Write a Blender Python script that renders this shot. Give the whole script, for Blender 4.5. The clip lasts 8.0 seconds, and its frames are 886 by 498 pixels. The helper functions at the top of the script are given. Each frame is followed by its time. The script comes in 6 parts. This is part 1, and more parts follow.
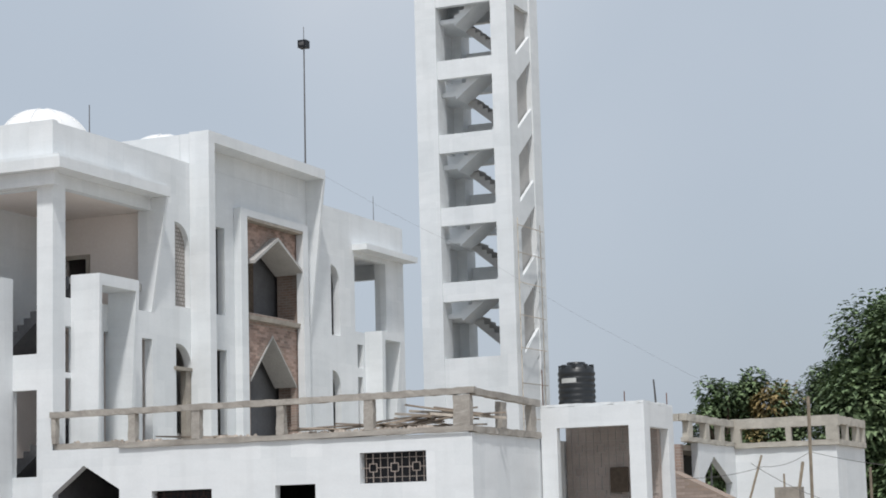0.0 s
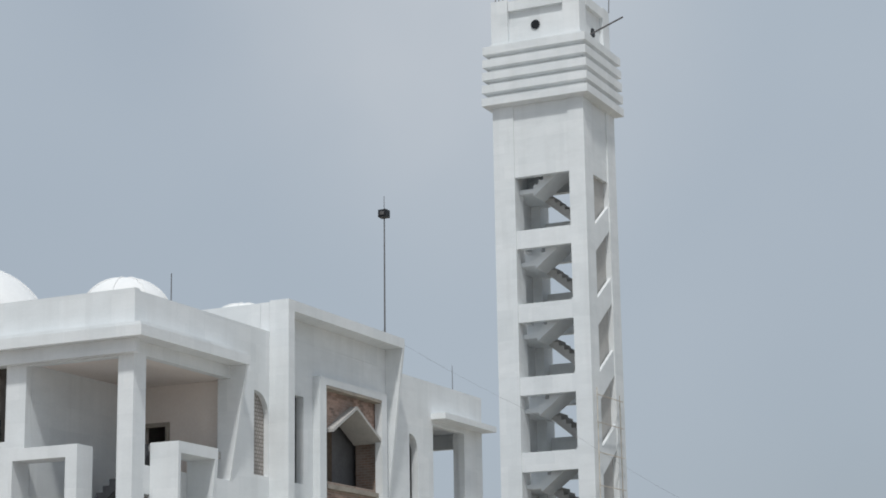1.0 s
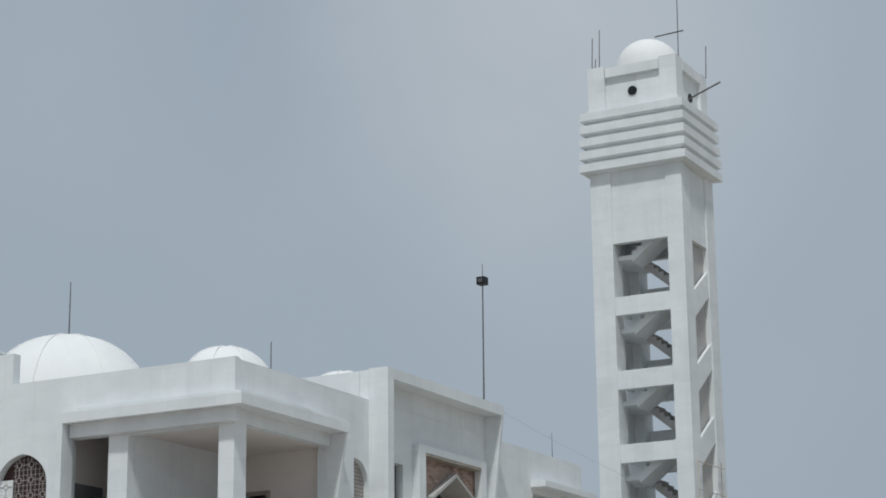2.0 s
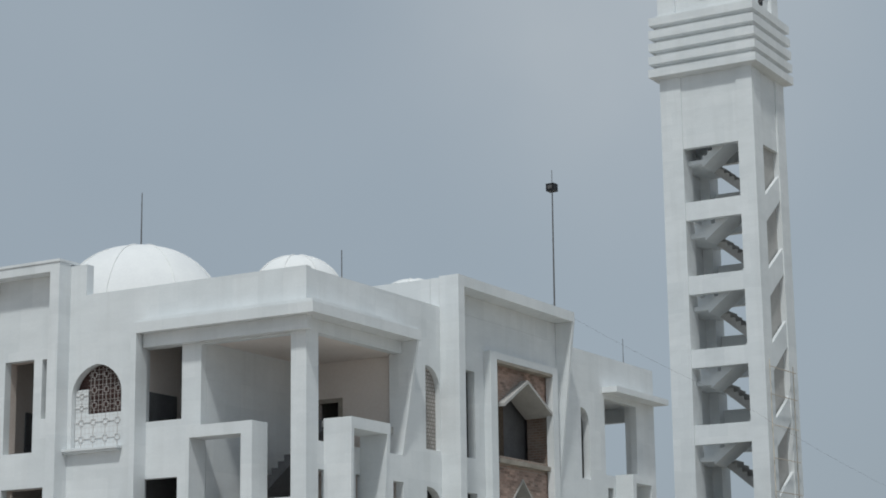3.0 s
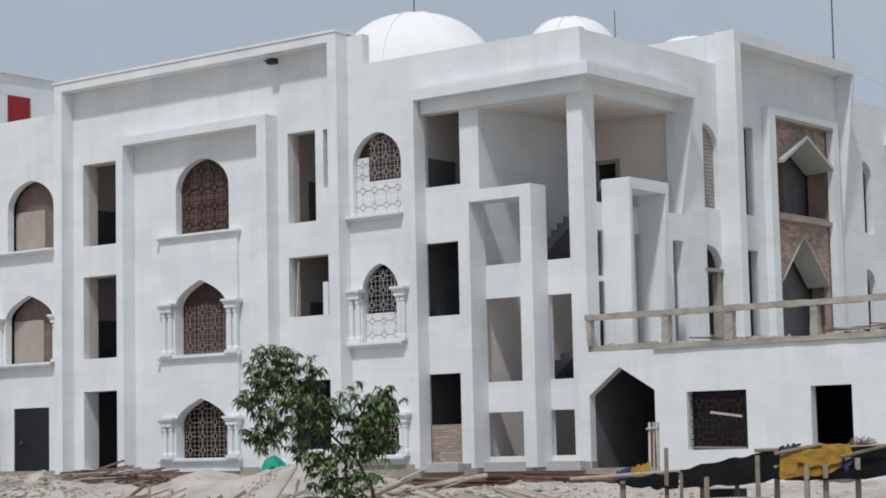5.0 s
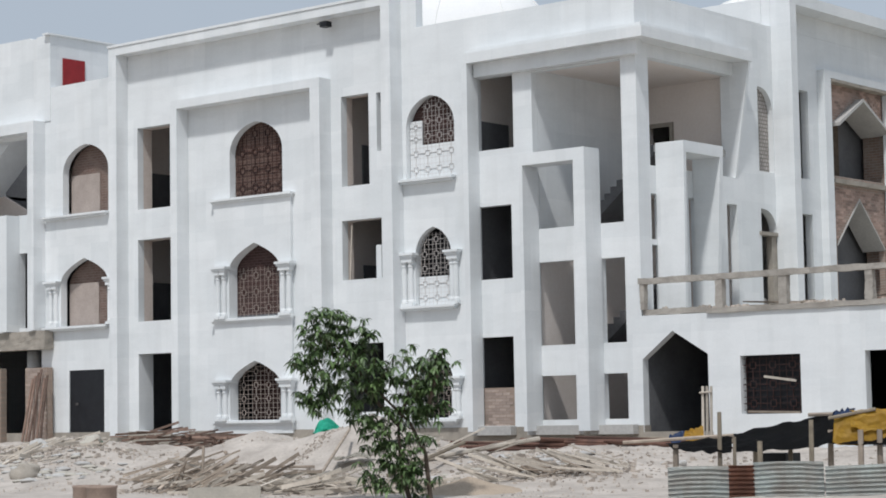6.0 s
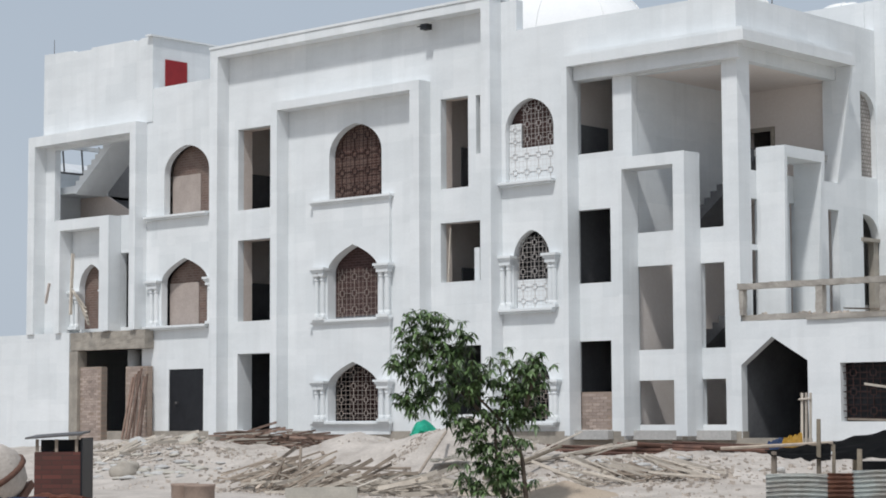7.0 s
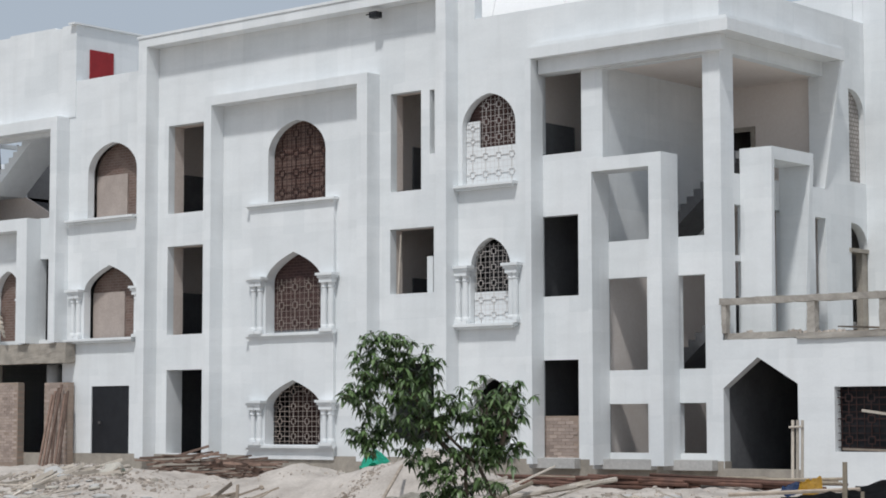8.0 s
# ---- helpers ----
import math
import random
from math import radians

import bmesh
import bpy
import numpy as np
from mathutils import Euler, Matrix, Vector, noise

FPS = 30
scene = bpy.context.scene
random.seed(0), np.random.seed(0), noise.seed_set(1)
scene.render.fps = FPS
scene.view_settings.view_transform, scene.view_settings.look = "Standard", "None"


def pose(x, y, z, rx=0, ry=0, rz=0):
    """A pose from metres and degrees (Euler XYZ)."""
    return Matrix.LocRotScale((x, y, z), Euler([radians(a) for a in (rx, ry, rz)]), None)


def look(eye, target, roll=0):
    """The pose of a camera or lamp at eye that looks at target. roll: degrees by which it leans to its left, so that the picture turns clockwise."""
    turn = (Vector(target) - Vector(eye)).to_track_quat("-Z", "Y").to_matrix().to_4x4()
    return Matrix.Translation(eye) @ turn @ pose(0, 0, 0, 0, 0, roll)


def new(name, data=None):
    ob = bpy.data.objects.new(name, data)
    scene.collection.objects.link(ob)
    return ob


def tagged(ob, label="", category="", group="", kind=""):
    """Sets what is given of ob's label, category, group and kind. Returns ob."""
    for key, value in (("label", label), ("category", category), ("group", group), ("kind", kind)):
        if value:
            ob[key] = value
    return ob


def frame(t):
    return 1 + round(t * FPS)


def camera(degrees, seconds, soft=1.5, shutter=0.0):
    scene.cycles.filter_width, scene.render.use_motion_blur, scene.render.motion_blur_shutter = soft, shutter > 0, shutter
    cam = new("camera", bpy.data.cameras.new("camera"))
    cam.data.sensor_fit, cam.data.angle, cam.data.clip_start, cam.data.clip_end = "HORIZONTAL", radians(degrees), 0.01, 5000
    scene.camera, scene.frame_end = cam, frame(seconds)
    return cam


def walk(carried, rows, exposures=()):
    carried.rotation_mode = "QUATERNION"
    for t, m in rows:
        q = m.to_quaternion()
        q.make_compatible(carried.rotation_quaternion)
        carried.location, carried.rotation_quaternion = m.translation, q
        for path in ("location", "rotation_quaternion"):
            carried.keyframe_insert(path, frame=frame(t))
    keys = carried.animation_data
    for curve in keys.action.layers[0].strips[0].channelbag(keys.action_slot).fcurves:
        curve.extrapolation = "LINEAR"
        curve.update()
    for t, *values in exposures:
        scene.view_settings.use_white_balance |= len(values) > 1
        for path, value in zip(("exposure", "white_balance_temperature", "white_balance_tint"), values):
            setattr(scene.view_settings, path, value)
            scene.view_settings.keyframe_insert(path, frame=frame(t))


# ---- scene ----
EXPOSURES = [(0.0, -0.19, 6500, 10), (0.5, -0.46, 6480, 9), (1.0, -0.45, 6460, 8), (1.5, -0.54, 6400, 7), (3.0, -0.72, 6330, 5), (3.5, -0.72, 6330, 5), (4.0, -0.55, 6370, 7), (4.5, -0.58, 6420, 9), (5.0, -0.46, 6420, 10), (6.5, -0.28, 6420, 9.5), (7.5, -0.3, 6420, 9.5), (8.0, -0.38, 6420, 9.5)]
cam = camera(24.66, 8.0, soft=1.8)
PATH = [
    (0.00, (28.727, -43.424, 0.474), (9.369, 2.135, 7.519), -1.56),
    (0.50, (28.727, -43.424, 0.474), (8.247, 1.216, 9.843), -1.51),
    (1.00, (28.727, -43.424, 0.474), (7.985, 0.674, 11.658), -0.95),
    (1.50, (28.727, -43.424, 0.474), (6.968, -0.124, 12.787), -0.67),
    (1.70, (28.727, -43.424, 0.474), (6.415, -0.599, 13.436), -0.61),
    (2.80, (28.727, -43.424, 0.474), (5.034, -0.843, 11.682), -0.73),
    (3.00, (28.727, -43.424, 0.474), (4.238, -1.146, 11.099), -0.77),
    (3.50, (28.727, -43.424, 0.474), (2.540, -1.822, 9.611), -0.56),
    (4.00, (28.727, -43.424, 0.474), (0.536, -2.814, 7.965), -0.53),
    (4.50, (28.727, -43.424, 0.474), (-0.845, -3.565, 6.538), -0.61),
    (5.00, (28.727, -43.424, 0.474), (-1.955, -4.257, 5.427), -1.27),
    (5.20, (28.727, -43.424, 0.474), (-2.340, -4.501, 4.949), -1.38),
    (6.30, (28.727, -43.424, 0.474), (-3.456, -5.375, 4.512), -0.88),
    (6.50, (28.727, -43.424, 0.474), (-3.973, -5.828, 4.624), -0.79),
    (7.00, (28.727, -43.424, 0.474), (-4.862, -6.623, 4.648), -0.28),
    (7.50, (28.727, -43.424, 0.474), (-5.035, -6.785, 4.685), -0.16),
    (7.70, (28.534, -43.212, 0.498), (-4.899, -6.275, 4.726), -0.12),
    (7.85, (26.760, -41.640, 0.750), (-6.090, -4.210, 5.012), -0.12),
    (8.00, (25.006, -40.064, 1.007), (-7.311, -2.152, 5.287), -0.10),
]
walk(cam, [(t, look(eye, target, roll)) for t, eye, target, roll in PATH], EXPOSURES)

# ---- world and sun ----
SUN_EL, SUN_AZ = 58.5, 158.0      # degrees; azimuth clockwise from +y
world = bpy.data.worlds.new("hazy_sky")
scene.world = world
world.use_nodes = True
wn, wl = world.node_tree.nodes, world.node_tree.links
sky = wn.new("ShaderNodeTexSky")
sky.sky_type = "NISHITA"
sky.sun_disc = False
sky.sun_elevation, sky.sun_rotation = radians(SUN_EL), radians(SUN_AZ)
sky.air_density, sky.dust_density, sky.ozone_density = 1.0, 5.0, 1.0
bg = wn["Background"]
bg.inputs["Strength"].default_value = 0.128
# thin cloud veil: greys the blue and drifts in wide soft banks
tco = wn.new("ShaderNodeTexCoord")
veil = wn.new("ShaderNodeTexNoise")
veil.inputs["Scale"].default_value, veil.inputs["Detail"].default_value = 2.2, 3.0
wl.new(tco.outputs["Generated"], veil.inputs["Vector"])
ramp = wn.new("ShaderNodeMapRange")
ramp.inputs["From Min"].default_value, ramp.inputs["From Max"].default_value = 0.35, 0.7
ramp.inputs["To Min"].default_value, ramp.inputs["To Max"].default_value = 0.72, 0.97
wl.new(veil.outputs["Fac"], ramp.inputs["Value"])
mixn = wn.new("ShaderNodeMix")
mixn.data_type = "RGBA"
mixn.inputs["B"].default_value = (4.27, 4.96, 5.80, 1)
wl.new(ramp.outputs["Result"], mixn.inputs["Factor"])
wl.new(sky.outputs["Color"], mixn.inputs["A"])
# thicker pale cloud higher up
bank = wn.new("ShaderNodeTexNoise")
bank.inputs["Scale"].default_value, bank.inputs["Detail"].default_value = 5.0, 4.0
wl.new(tco.outputs["Generated"], bank.inputs["Vector"])
bankr = wn.new("ShaderNodeMapRange")
bankr.inputs["From Min"].default_value, bankr.inputs["From Max"].default_value = 0.32, 0.68
wl.new(bank.outputs["Fac"], bankr.inputs["Value"])
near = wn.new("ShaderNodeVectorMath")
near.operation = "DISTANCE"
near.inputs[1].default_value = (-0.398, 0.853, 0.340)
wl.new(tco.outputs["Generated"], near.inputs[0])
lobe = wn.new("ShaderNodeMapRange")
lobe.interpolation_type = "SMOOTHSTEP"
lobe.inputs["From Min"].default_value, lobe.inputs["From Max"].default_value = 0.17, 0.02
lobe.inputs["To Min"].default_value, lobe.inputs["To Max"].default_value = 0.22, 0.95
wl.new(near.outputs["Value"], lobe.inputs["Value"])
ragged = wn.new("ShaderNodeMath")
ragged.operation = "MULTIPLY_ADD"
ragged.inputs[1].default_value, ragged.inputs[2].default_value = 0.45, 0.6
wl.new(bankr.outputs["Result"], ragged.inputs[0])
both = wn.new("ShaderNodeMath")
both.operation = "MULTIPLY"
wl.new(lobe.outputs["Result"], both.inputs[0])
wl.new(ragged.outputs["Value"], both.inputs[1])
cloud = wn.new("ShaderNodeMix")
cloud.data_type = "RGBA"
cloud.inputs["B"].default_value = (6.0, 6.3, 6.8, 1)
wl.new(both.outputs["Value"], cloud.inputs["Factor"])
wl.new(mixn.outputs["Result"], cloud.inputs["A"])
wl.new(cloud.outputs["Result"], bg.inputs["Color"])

sun = new("sun", bpy.data.lights.new("sun", "SUN"))
sun.data.energy, sun.data.angle, sun.data.color = 2.95, radians(4.0), (1.0, 0.985, 0.965)
sd = Vector((math.sin(radians(SUN_AZ)) * math.cos(radians(SUN_EL)), math.cos(radians(SUN_AZ)) * math.cos(radians(SUN_EL)), math.sin(radians(SUN_EL))))
sun.matrix_world = look(sd * 60, (0, 0, 0))

# ---- materials ----
def material(name, base, second=None, rough=0.85, scale=1.2, fine=30.0, bump=0.15, metal=0.0, streak=0.0, streak_col=None, contrast=(0.35, 0.7), island=0.0, spec=0.3, patch=0.0):
    """Two-scale noise between two colours, fine bump, and optional vertical streaks."""
    m = bpy.data.materials.new(name)
    m.use_nodes = True
    n, l = m.node_tree.nodes, m.node_tree.links
    b = n["Principled BSDF"]
    b.inputs["Roughness"].default_value, b.inputs["Metallic"].default_value = rough, metal
    b.inputs["Specular IOR Level"].default_value = spec
    co = n.new("ShaderNodeTexCoord")
    geo = n.new("ShaderNodeNewGeometry")
    big = n.new("ShaderNodeTexNoise")
    big.inputs["Scale"].default_value, big.inputs["Detail"].default_value, big.inputs["Roughness"].default_value = scale, 6.0, 0.6
    l.new(geo.outputs["Position"], big.inputs["Vector"])
    small = n.new("ShaderNodeTexNoise")
    small.inputs["Scale"].default_value, small.inputs["Detail"].default_value = fine, 3.0
    l.new(geo.outputs["Position"], small.inputs["Vector"])
    rng = n.new("ShaderNodeMapRange")
    rng.inputs["From Min"].default_value, rng.inputs["From Max"].default_value = contrast
    l.new(big.outputs["Fac"], rng.inputs["Value"])
    mx = n.new("ShaderNodeMix")
    mx.data_type = "RGBA"
    mx.inputs["A"].default_value = (*base, 1)
    mx.inputs["B"].default_value = (*(second or [c * 0.8 for c in base]), 1)
    l.new(rng.outputs["Result"], mx.inputs["Factor"])
    out = mx.outputs["Result"]
    gr = n.new("ShaderNodeMix")
    gr.data_type, gr.blend_type = "RGBA", "OVERLAY"
    gr.inputs["Factor"].default_value = 0.25
    l.new(out, gr.inputs["A"])
    l.new(small.outputs["Color"], gr.inputs["B"])
    bw = n.new("ShaderNodeRGBToBW")
    l.new(small.outputs["Color"], bw.inputs["Color"])
    l.new(bw.outputs["Val"], gr.inputs["B"])
    out = gr.outputs["Result"]
    if streak:
        mp = n.new("ShaderNodeMapping")
        mp.inputs["Scale"].default_value = (2.6, 2.6, 0.22)
        l.new(geo.outputs["Position"], mp.inputs["Vector"])
        st = n.new("ShaderNodeTexNoise")
        st.inputs["Scale"].default_value, st.inputs["Detail"].default_value = 1.0, 5.0
        l.new(mp.outputs["Vector"], st.inputs["Vector"])
        sr = n.new("ShaderNodeMapRange")
        sr.inputs["From Min"].default_value, sr.inputs["From Max"].default_value = 0.5, 0.78
        sr.inputs["To Max"].default_value = streak
        l.new(st.outputs["Fac"], sr.inputs["Value"])
        sm = n.new("ShaderNodeMix")
        sm.data_type = "RGBA"
        l.new(sr.outputs["Result"], sm.inputs["Factor"])
        l.new(out, sm.inputs["A"])
        sm.inputs["B"].default_value = (*(streak_col or [c * 0.6 for c in base]), 1)
        out = sm.outputs["Result"]
        mp2 = n.new("ShaderNodeMapping")
        mp2.inputs["Scale"].default_value = (0.55, 0.55, 1.5)
        l.new(geo.outputs["Position"], mp2.inputs["Vector"])
        pt = n.new("ShaderNodeTexNoise")
        pt.inputs["Scale"].default_value, pt.inputs["Detail"].default_value, pt.inputs["Roughness"].default_value = 1.3, 7.0, 0.62
        l.new(mp2.outputs["Vector"], pt.inputs["Vector"])
        pr = n.new("ShaderNodeMapRange")
        pr.inputs["From Min"].default_value, pr.inputs["From Max"].default_value, pr.inputs["To Max"].default_value = 0.46, 0.66, streak * 1.1
        l.new(pt.outputs["Fac"], pr.inputs["Value"])
        pm = n.new("ShaderNodeMix")
        pm.data_type = "RGBA"
        l.new(pr.outputs["Result"], pm.inputs["Factor"])
        l.new(out, pm.inputs["A"])
        pm.inputs["B"].default_value = (*[c * 0.82 for c in base], 1)
        out = pm.outputs["Result"]
    if patch:
        # overlapping roller coats: faint upright rectangles of slightly different white
        sx = n.new("ShaderNodeSeparateXYZ")
        l.new(geo.outputs["Position"], sx.inputs["Vector"])
        ax = n.new("ShaderNodeMath")
        ax.operation = "ADD"
        l.new(sx.outputs["X"], ax.inputs[0])
        l.new(sx.outputs["Y"], ax.inputs[1])
        for wd, ht, amount in ((0.83, 1.27, patch), (1.9, 0.55, patch * 0.7)):
            cb = n.new("ShaderNodeCombineXYZ")
            l.new(ax.outputs["Value"], cb.inputs["X"])
            l.new(sx.outputs["Z"], cb.inputs["Y"])
            wob = n.new("ShaderNodeMix")
            wob.data_type, wob.blend_type = "RGBA", "ADD"
            wob.inputs["Factor"].default_value = 0.16
            l.new(cb.outputs["Vector"], wob.inputs["A"])
            l.new(big.outputs["Color"], wob.inputs["B"])
            bt = n.new("ShaderNodeTexBrick")
            bt.inputs["Scale"].default_value, bt.inputs["Brick Width"].default_value, bt.inputs["Row Height"].default_value = 1.0, wd, ht
            bt.inputs["Mortar Size"].default_value = 0.0
            bt.inputs["Color1"].default_value, bt.inputs["Color2"].default_value = (1, 1, 1, 1), (1 - amount, 1 - amount * 0.9, 1 - amount * 0.85, 1)
            l.new(wob.outputs["Result"], bt.inputs["Vector"])
            mu = n.new("ShaderNodeMix")
            mu.data_type, mu.blend_type = "RGBA", "MULTIPLY"
            mu.inputs["Factor"].default_value = 1.0
            l.new(out, mu.inputs["A"])
            l.new(bt.outputs["Color"], mu.inputs["B"])
            out = mu.outputs["Result"]
    if island:
        oi = n.new("ShaderNodeObjectInfo")
        ad = n.new("ShaderNodeMath")
        ad.operation = "ADD"
        l.new(oi.outputs["Random"], ad.inputs[0])
        l.new(geo.outputs["Random Per Island"], ad.inputs[1])
        fr = n.new("ShaderNodeMath")
        fr.operation = "FRACT"
        l.new(ad.outputs["Value"], fr.inputs[0])
        ir = n.new("ShaderNodeMapRange")
        ir.inputs["To Min"].default_value, ir.inputs["To Max"].default_value = 1 - island, 1 + island
        l.new(fr.outputs["Value"], ir.inputs["Value"])
        hs = n.new("ShaderNodeHueSaturation")
        l.new(ir.outputs["Result"], hs.inputs["Value"])
        l.new(out, hs.inputs["Color"])
        out = hs.outputs["Color"]
    l.new(out, b.inputs["Base Color"])
    bp = n.new("ShaderNodeBump")
    bp.inputs["Strength"].default_value, bp.inputs["Distance"].default_value = bump, 0.02
    l.new(small.outputs["Fac"], bp.inputs["Height"])
    l.new(bp.outputs["Normal"], b.inputs["Normal"])
    return m


def brick_material(name, c1, c2, mortar, width=0.25, height=0.085, joint=0.012, axis="x", bump=0.6):
    """Courses of brick at true size, on walls that run along x or y."""
    m = material(name, c1)
    n, l = m.node_tree.nodes, m.node_tree.links
    geo = n.new("ShaderNodeNewGeometry")
    sp = n.new("ShaderNodeSeparateXYZ")
    cb = n.new("ShaderNodeCombineXYZ")
    l.new(geo.outputs["Position"], sp.inputs["Vector"])
    l.new(sp.outputs["X" if axis == "x" else "Y"], cb.inputs["X"])
    l.new(sp.outputs["Z"], cb.inputs["Y"])
    br = n.new("ShaderNodeTexBrick")
    br.inputs["Color1"].default_value, br.inputs["Color2"].default_value, br.inputs["Mortar"].default_value = (*c1, 1), (*c2, 1), (*mortar, 1)
    br.inputs["Scale"].default_value = 1.0
    br.inputs["Brick Width"].default_value, br.inputs["Row Height"].default_value, br.inputs["Mortar Size"].default_value = width, height, joint
    l.new(cb.outputs["Vector"], br.inputs["Vector"])
    dirt = n.new("ShaderNodeTexNoise")
    dirt.inputs["Scale"].default_value, dirt.inputs["Detail"].default_value = 2.5, 6.0
    l.new(geo.outputs["Position"], dirt.inputs["Vector"])
    dr = n.new("ShaderNodeMapRange")
    dr.inputs["From Min"].default_value, dr.inputs["From Max"].default_value, dr.inputs["To Max"].default_value = 0.45, 0.75, 0.8
    l.new(dirt.outputs["Fac"], dr.inputs["Value"])
    mx = n.new("ShaderNodeMix")
    mx.data_type = "RGBA"
    l.new(dr.outputs["Result"], mx.inputs["Factor"])
    l.new(br.outputs["Color"], mx.inputs["A"])
    mx.inputs["B"].default_value = (*mortar, 1)
    b = n["Principled BSDF"]
    l.new(mx.outputs["Result"], b.inputs["Base Color"])
    bp = n.new("ShaderNodeBump")
    bp.inputs["Strength"].default_value, bp.inputs["Distance"].default_value = bump, 0.015
    bp.invert = True
    l.new(br.outputs["Fac"], bp.inputs["Height"])
    l.new(bp.outputs["Normal"], b.inputs["Normal"])
    return m


WHITE = material("white_paint", (0.83, 0.85, 0.86), (0.775, 0.798, 0.808), 0.8, 0.55, 18, 0.1, streak=0.30, patch=0.075, streak_col=(0.64, 0.65, 0.65))
DOME_WHITE = material("dome_white_paint", (0.84, 0.84, 0.83), (0.78, 0.78, 0.78), 0.7, 0.8, 14, 0.15)
PINKISH = material("undercoat_plaster", (0.70, 0.61, 0.55), (0.62, 0.54, 0.49), 0.9, 0.7, 12, 0.1)
UNDERCOAT = material("pale_undercoat", (0.80, 0.735, 0.69), (0.73, 0.665, 0.62), 0.9, 0.5, 12, 0.08)
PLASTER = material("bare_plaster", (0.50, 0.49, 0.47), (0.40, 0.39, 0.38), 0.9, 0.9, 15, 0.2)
CONCRETE = material("raw_concrete", (0.40, 0.36, 0.31), (0.27, 0.25, 0.22), 0.92, 2.5, 25, 0.4, streak=0.4, streak_col=(0.2, 0.18, 0.16))
PALE_CONC = material("pale_raw_concrete", (0.52, 0.49, 0.43), (0.40, 0.375, 0.33), 0.92, 2.0, 25, 0.3, streak=0.3, streak_col=(0.3, 0.28, 0.25))
# dark grey concrete; in rooms and passages it also carries their shade
DARK_CONCRETE = material("concrete_and_room_shade", (0.165, 0.168, 0.176), (0.12, 0.122, 0.129), 0.95, 1.0, 12, 0.2)
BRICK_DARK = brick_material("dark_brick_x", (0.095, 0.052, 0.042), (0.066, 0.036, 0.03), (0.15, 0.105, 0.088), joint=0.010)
BRICK_PIECE = material("weathered_brick_piece", (0.42, 0.295, 0.245), (0.31, 0.24, 0.21), 0.92, 1.3, 40, 0.4, island=0.32)
TAN_PIECE = material("tan_brick_piece", (0.43, 0.35, 0.305), (0.34, 0.275, 0.24), 0.92, 1.6, 40, 0.4, island=0.2)
PATCH = material("rough_infill_plaster", (0.44, 0.375, 0.34), (0.35, 0.30, 0.27), 0.92, 2.0, 25, 0.3)
RUST_BROWN = material("brown_scrap_timber", (0.25, 0.17, 0.135), (0.15, 0.105, 0.085), 0.85, 5, 50, 0.3, island=0.4)
BROWN_SAND = material("brown_sand", (0.44, 0.36, 0.28), (0.36, 0.29, 0.225), 0.97, 1.5, 30, 0.6)
GRIT = material("rubble_grit", (0.46, 0.405, 0.355), (0.34, 0.295, 0.255), 0.95, 3, 40, 0.3, island=0.3)
TILE_GREY = material("faded_sheet", (0.60, 0.62, 0.64), (0.48, 0.50, 0.52), 0.7, 2, 25, 0.1)
BRICK_GREY = brick_material("grey_brown_brick_x", (0.19, 0.125, 0.105), (0.145, 0.10, 0.085), (0.235, 0.185, 0.16), joint=0.010)
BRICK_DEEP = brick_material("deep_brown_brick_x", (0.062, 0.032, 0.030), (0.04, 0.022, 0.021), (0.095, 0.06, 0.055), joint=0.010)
BRICK_NICHE = brick_material("weathered_brick_y", (0.37, 0.26, 0.215), (0.27, 0.20, 0.17), (0.38, 0.33, 0.29), axis="y")
BRICK_NICHE_X = brick_material("weathered_brick_x", (0.37, 0.26, 0.215), (0.27, 0.20, 0.17), (0.38, 0.33, 0.29), axis="x")
BRICK_HUT = brick_material("hut_brick_x", (0.15, 0.055, 0.045), (0.085, 0.038, 0.033), (0.075, 0.045, 0.038), 0.24, 0.075, 0.006)
BRICK_TAN = brick_material("tan_brick_x", (0.38, 0.29, 0.235), (0.32, 0.24, 0.195), (0.31, 0.26, 0.22))
GRILLE = material("dark_grille_metal", (0.045, 0.03, 0.03), (0.07, 0.035, 0.03), 0.6, 6, 60, 0.2, metal=0.4)
SCREEN = brick_material("cement_screen_y", (0.52, 0.49, 0.46), (0.40, 0.37, 0.345), (0.24, 0.22, 0.205), 0.13, 0.11, 0.02, axis="y")
GRILLE_TAN = material("tan_grille", (0.42, 0.36, 0.32), (0.30, 0.25, 0.22), 0.7, 6, 60, 0.2)
GRILLE_PALE = material("whitened_grille", (0.66, 0.645, 0.635), (0.56, 0.545, 0.535), 0.8, 5, 40, 0.1)
CLAY = material("fired_clay", (0.36, 0.275, 0.225), (0.27, 0.205, 0.17), 0.9, 3, 30, 0.3)
REBAR = material("rusty_rebar", (0.155, 0.083, 0.062), (0.095, 0.055, 0.045), 0.85, 4, 50, 0.3, island=0.35)
RAIL_CONC = material("stained_raw_concrete", (0.43, 0.40, 0.36), (0.31, 0.285, 0.255), 0.92, 2.4, 25, 0.4, streak=0.4, streak_col=(0.2, 0.185, 0.165))
GRILLE_LIGHT = material("pale_grille", (0.50, 0.47, 0.45), (0.38, 0.35, 0.33), 0.7, 6, 60, 0.2)
BLACK = material("black_metal_and_unlit_backing", (0.011, 0.012, 0.015), (0.018, 0.019, 0.023), 0.5, 3, 40, 0.1)
RED = material("red_panel_paint", (0.32, 0.025, 0.03), (0.25, 0.02, 0.025), 0.6, 3, 40, 0.1)
SAND = material("grey_sand", (0.51, 0.462, 0.418), (0.345, 0.308, 0.275), 0.97, 1.1, 16, 1.0, contrast=(0.36, 0.68))
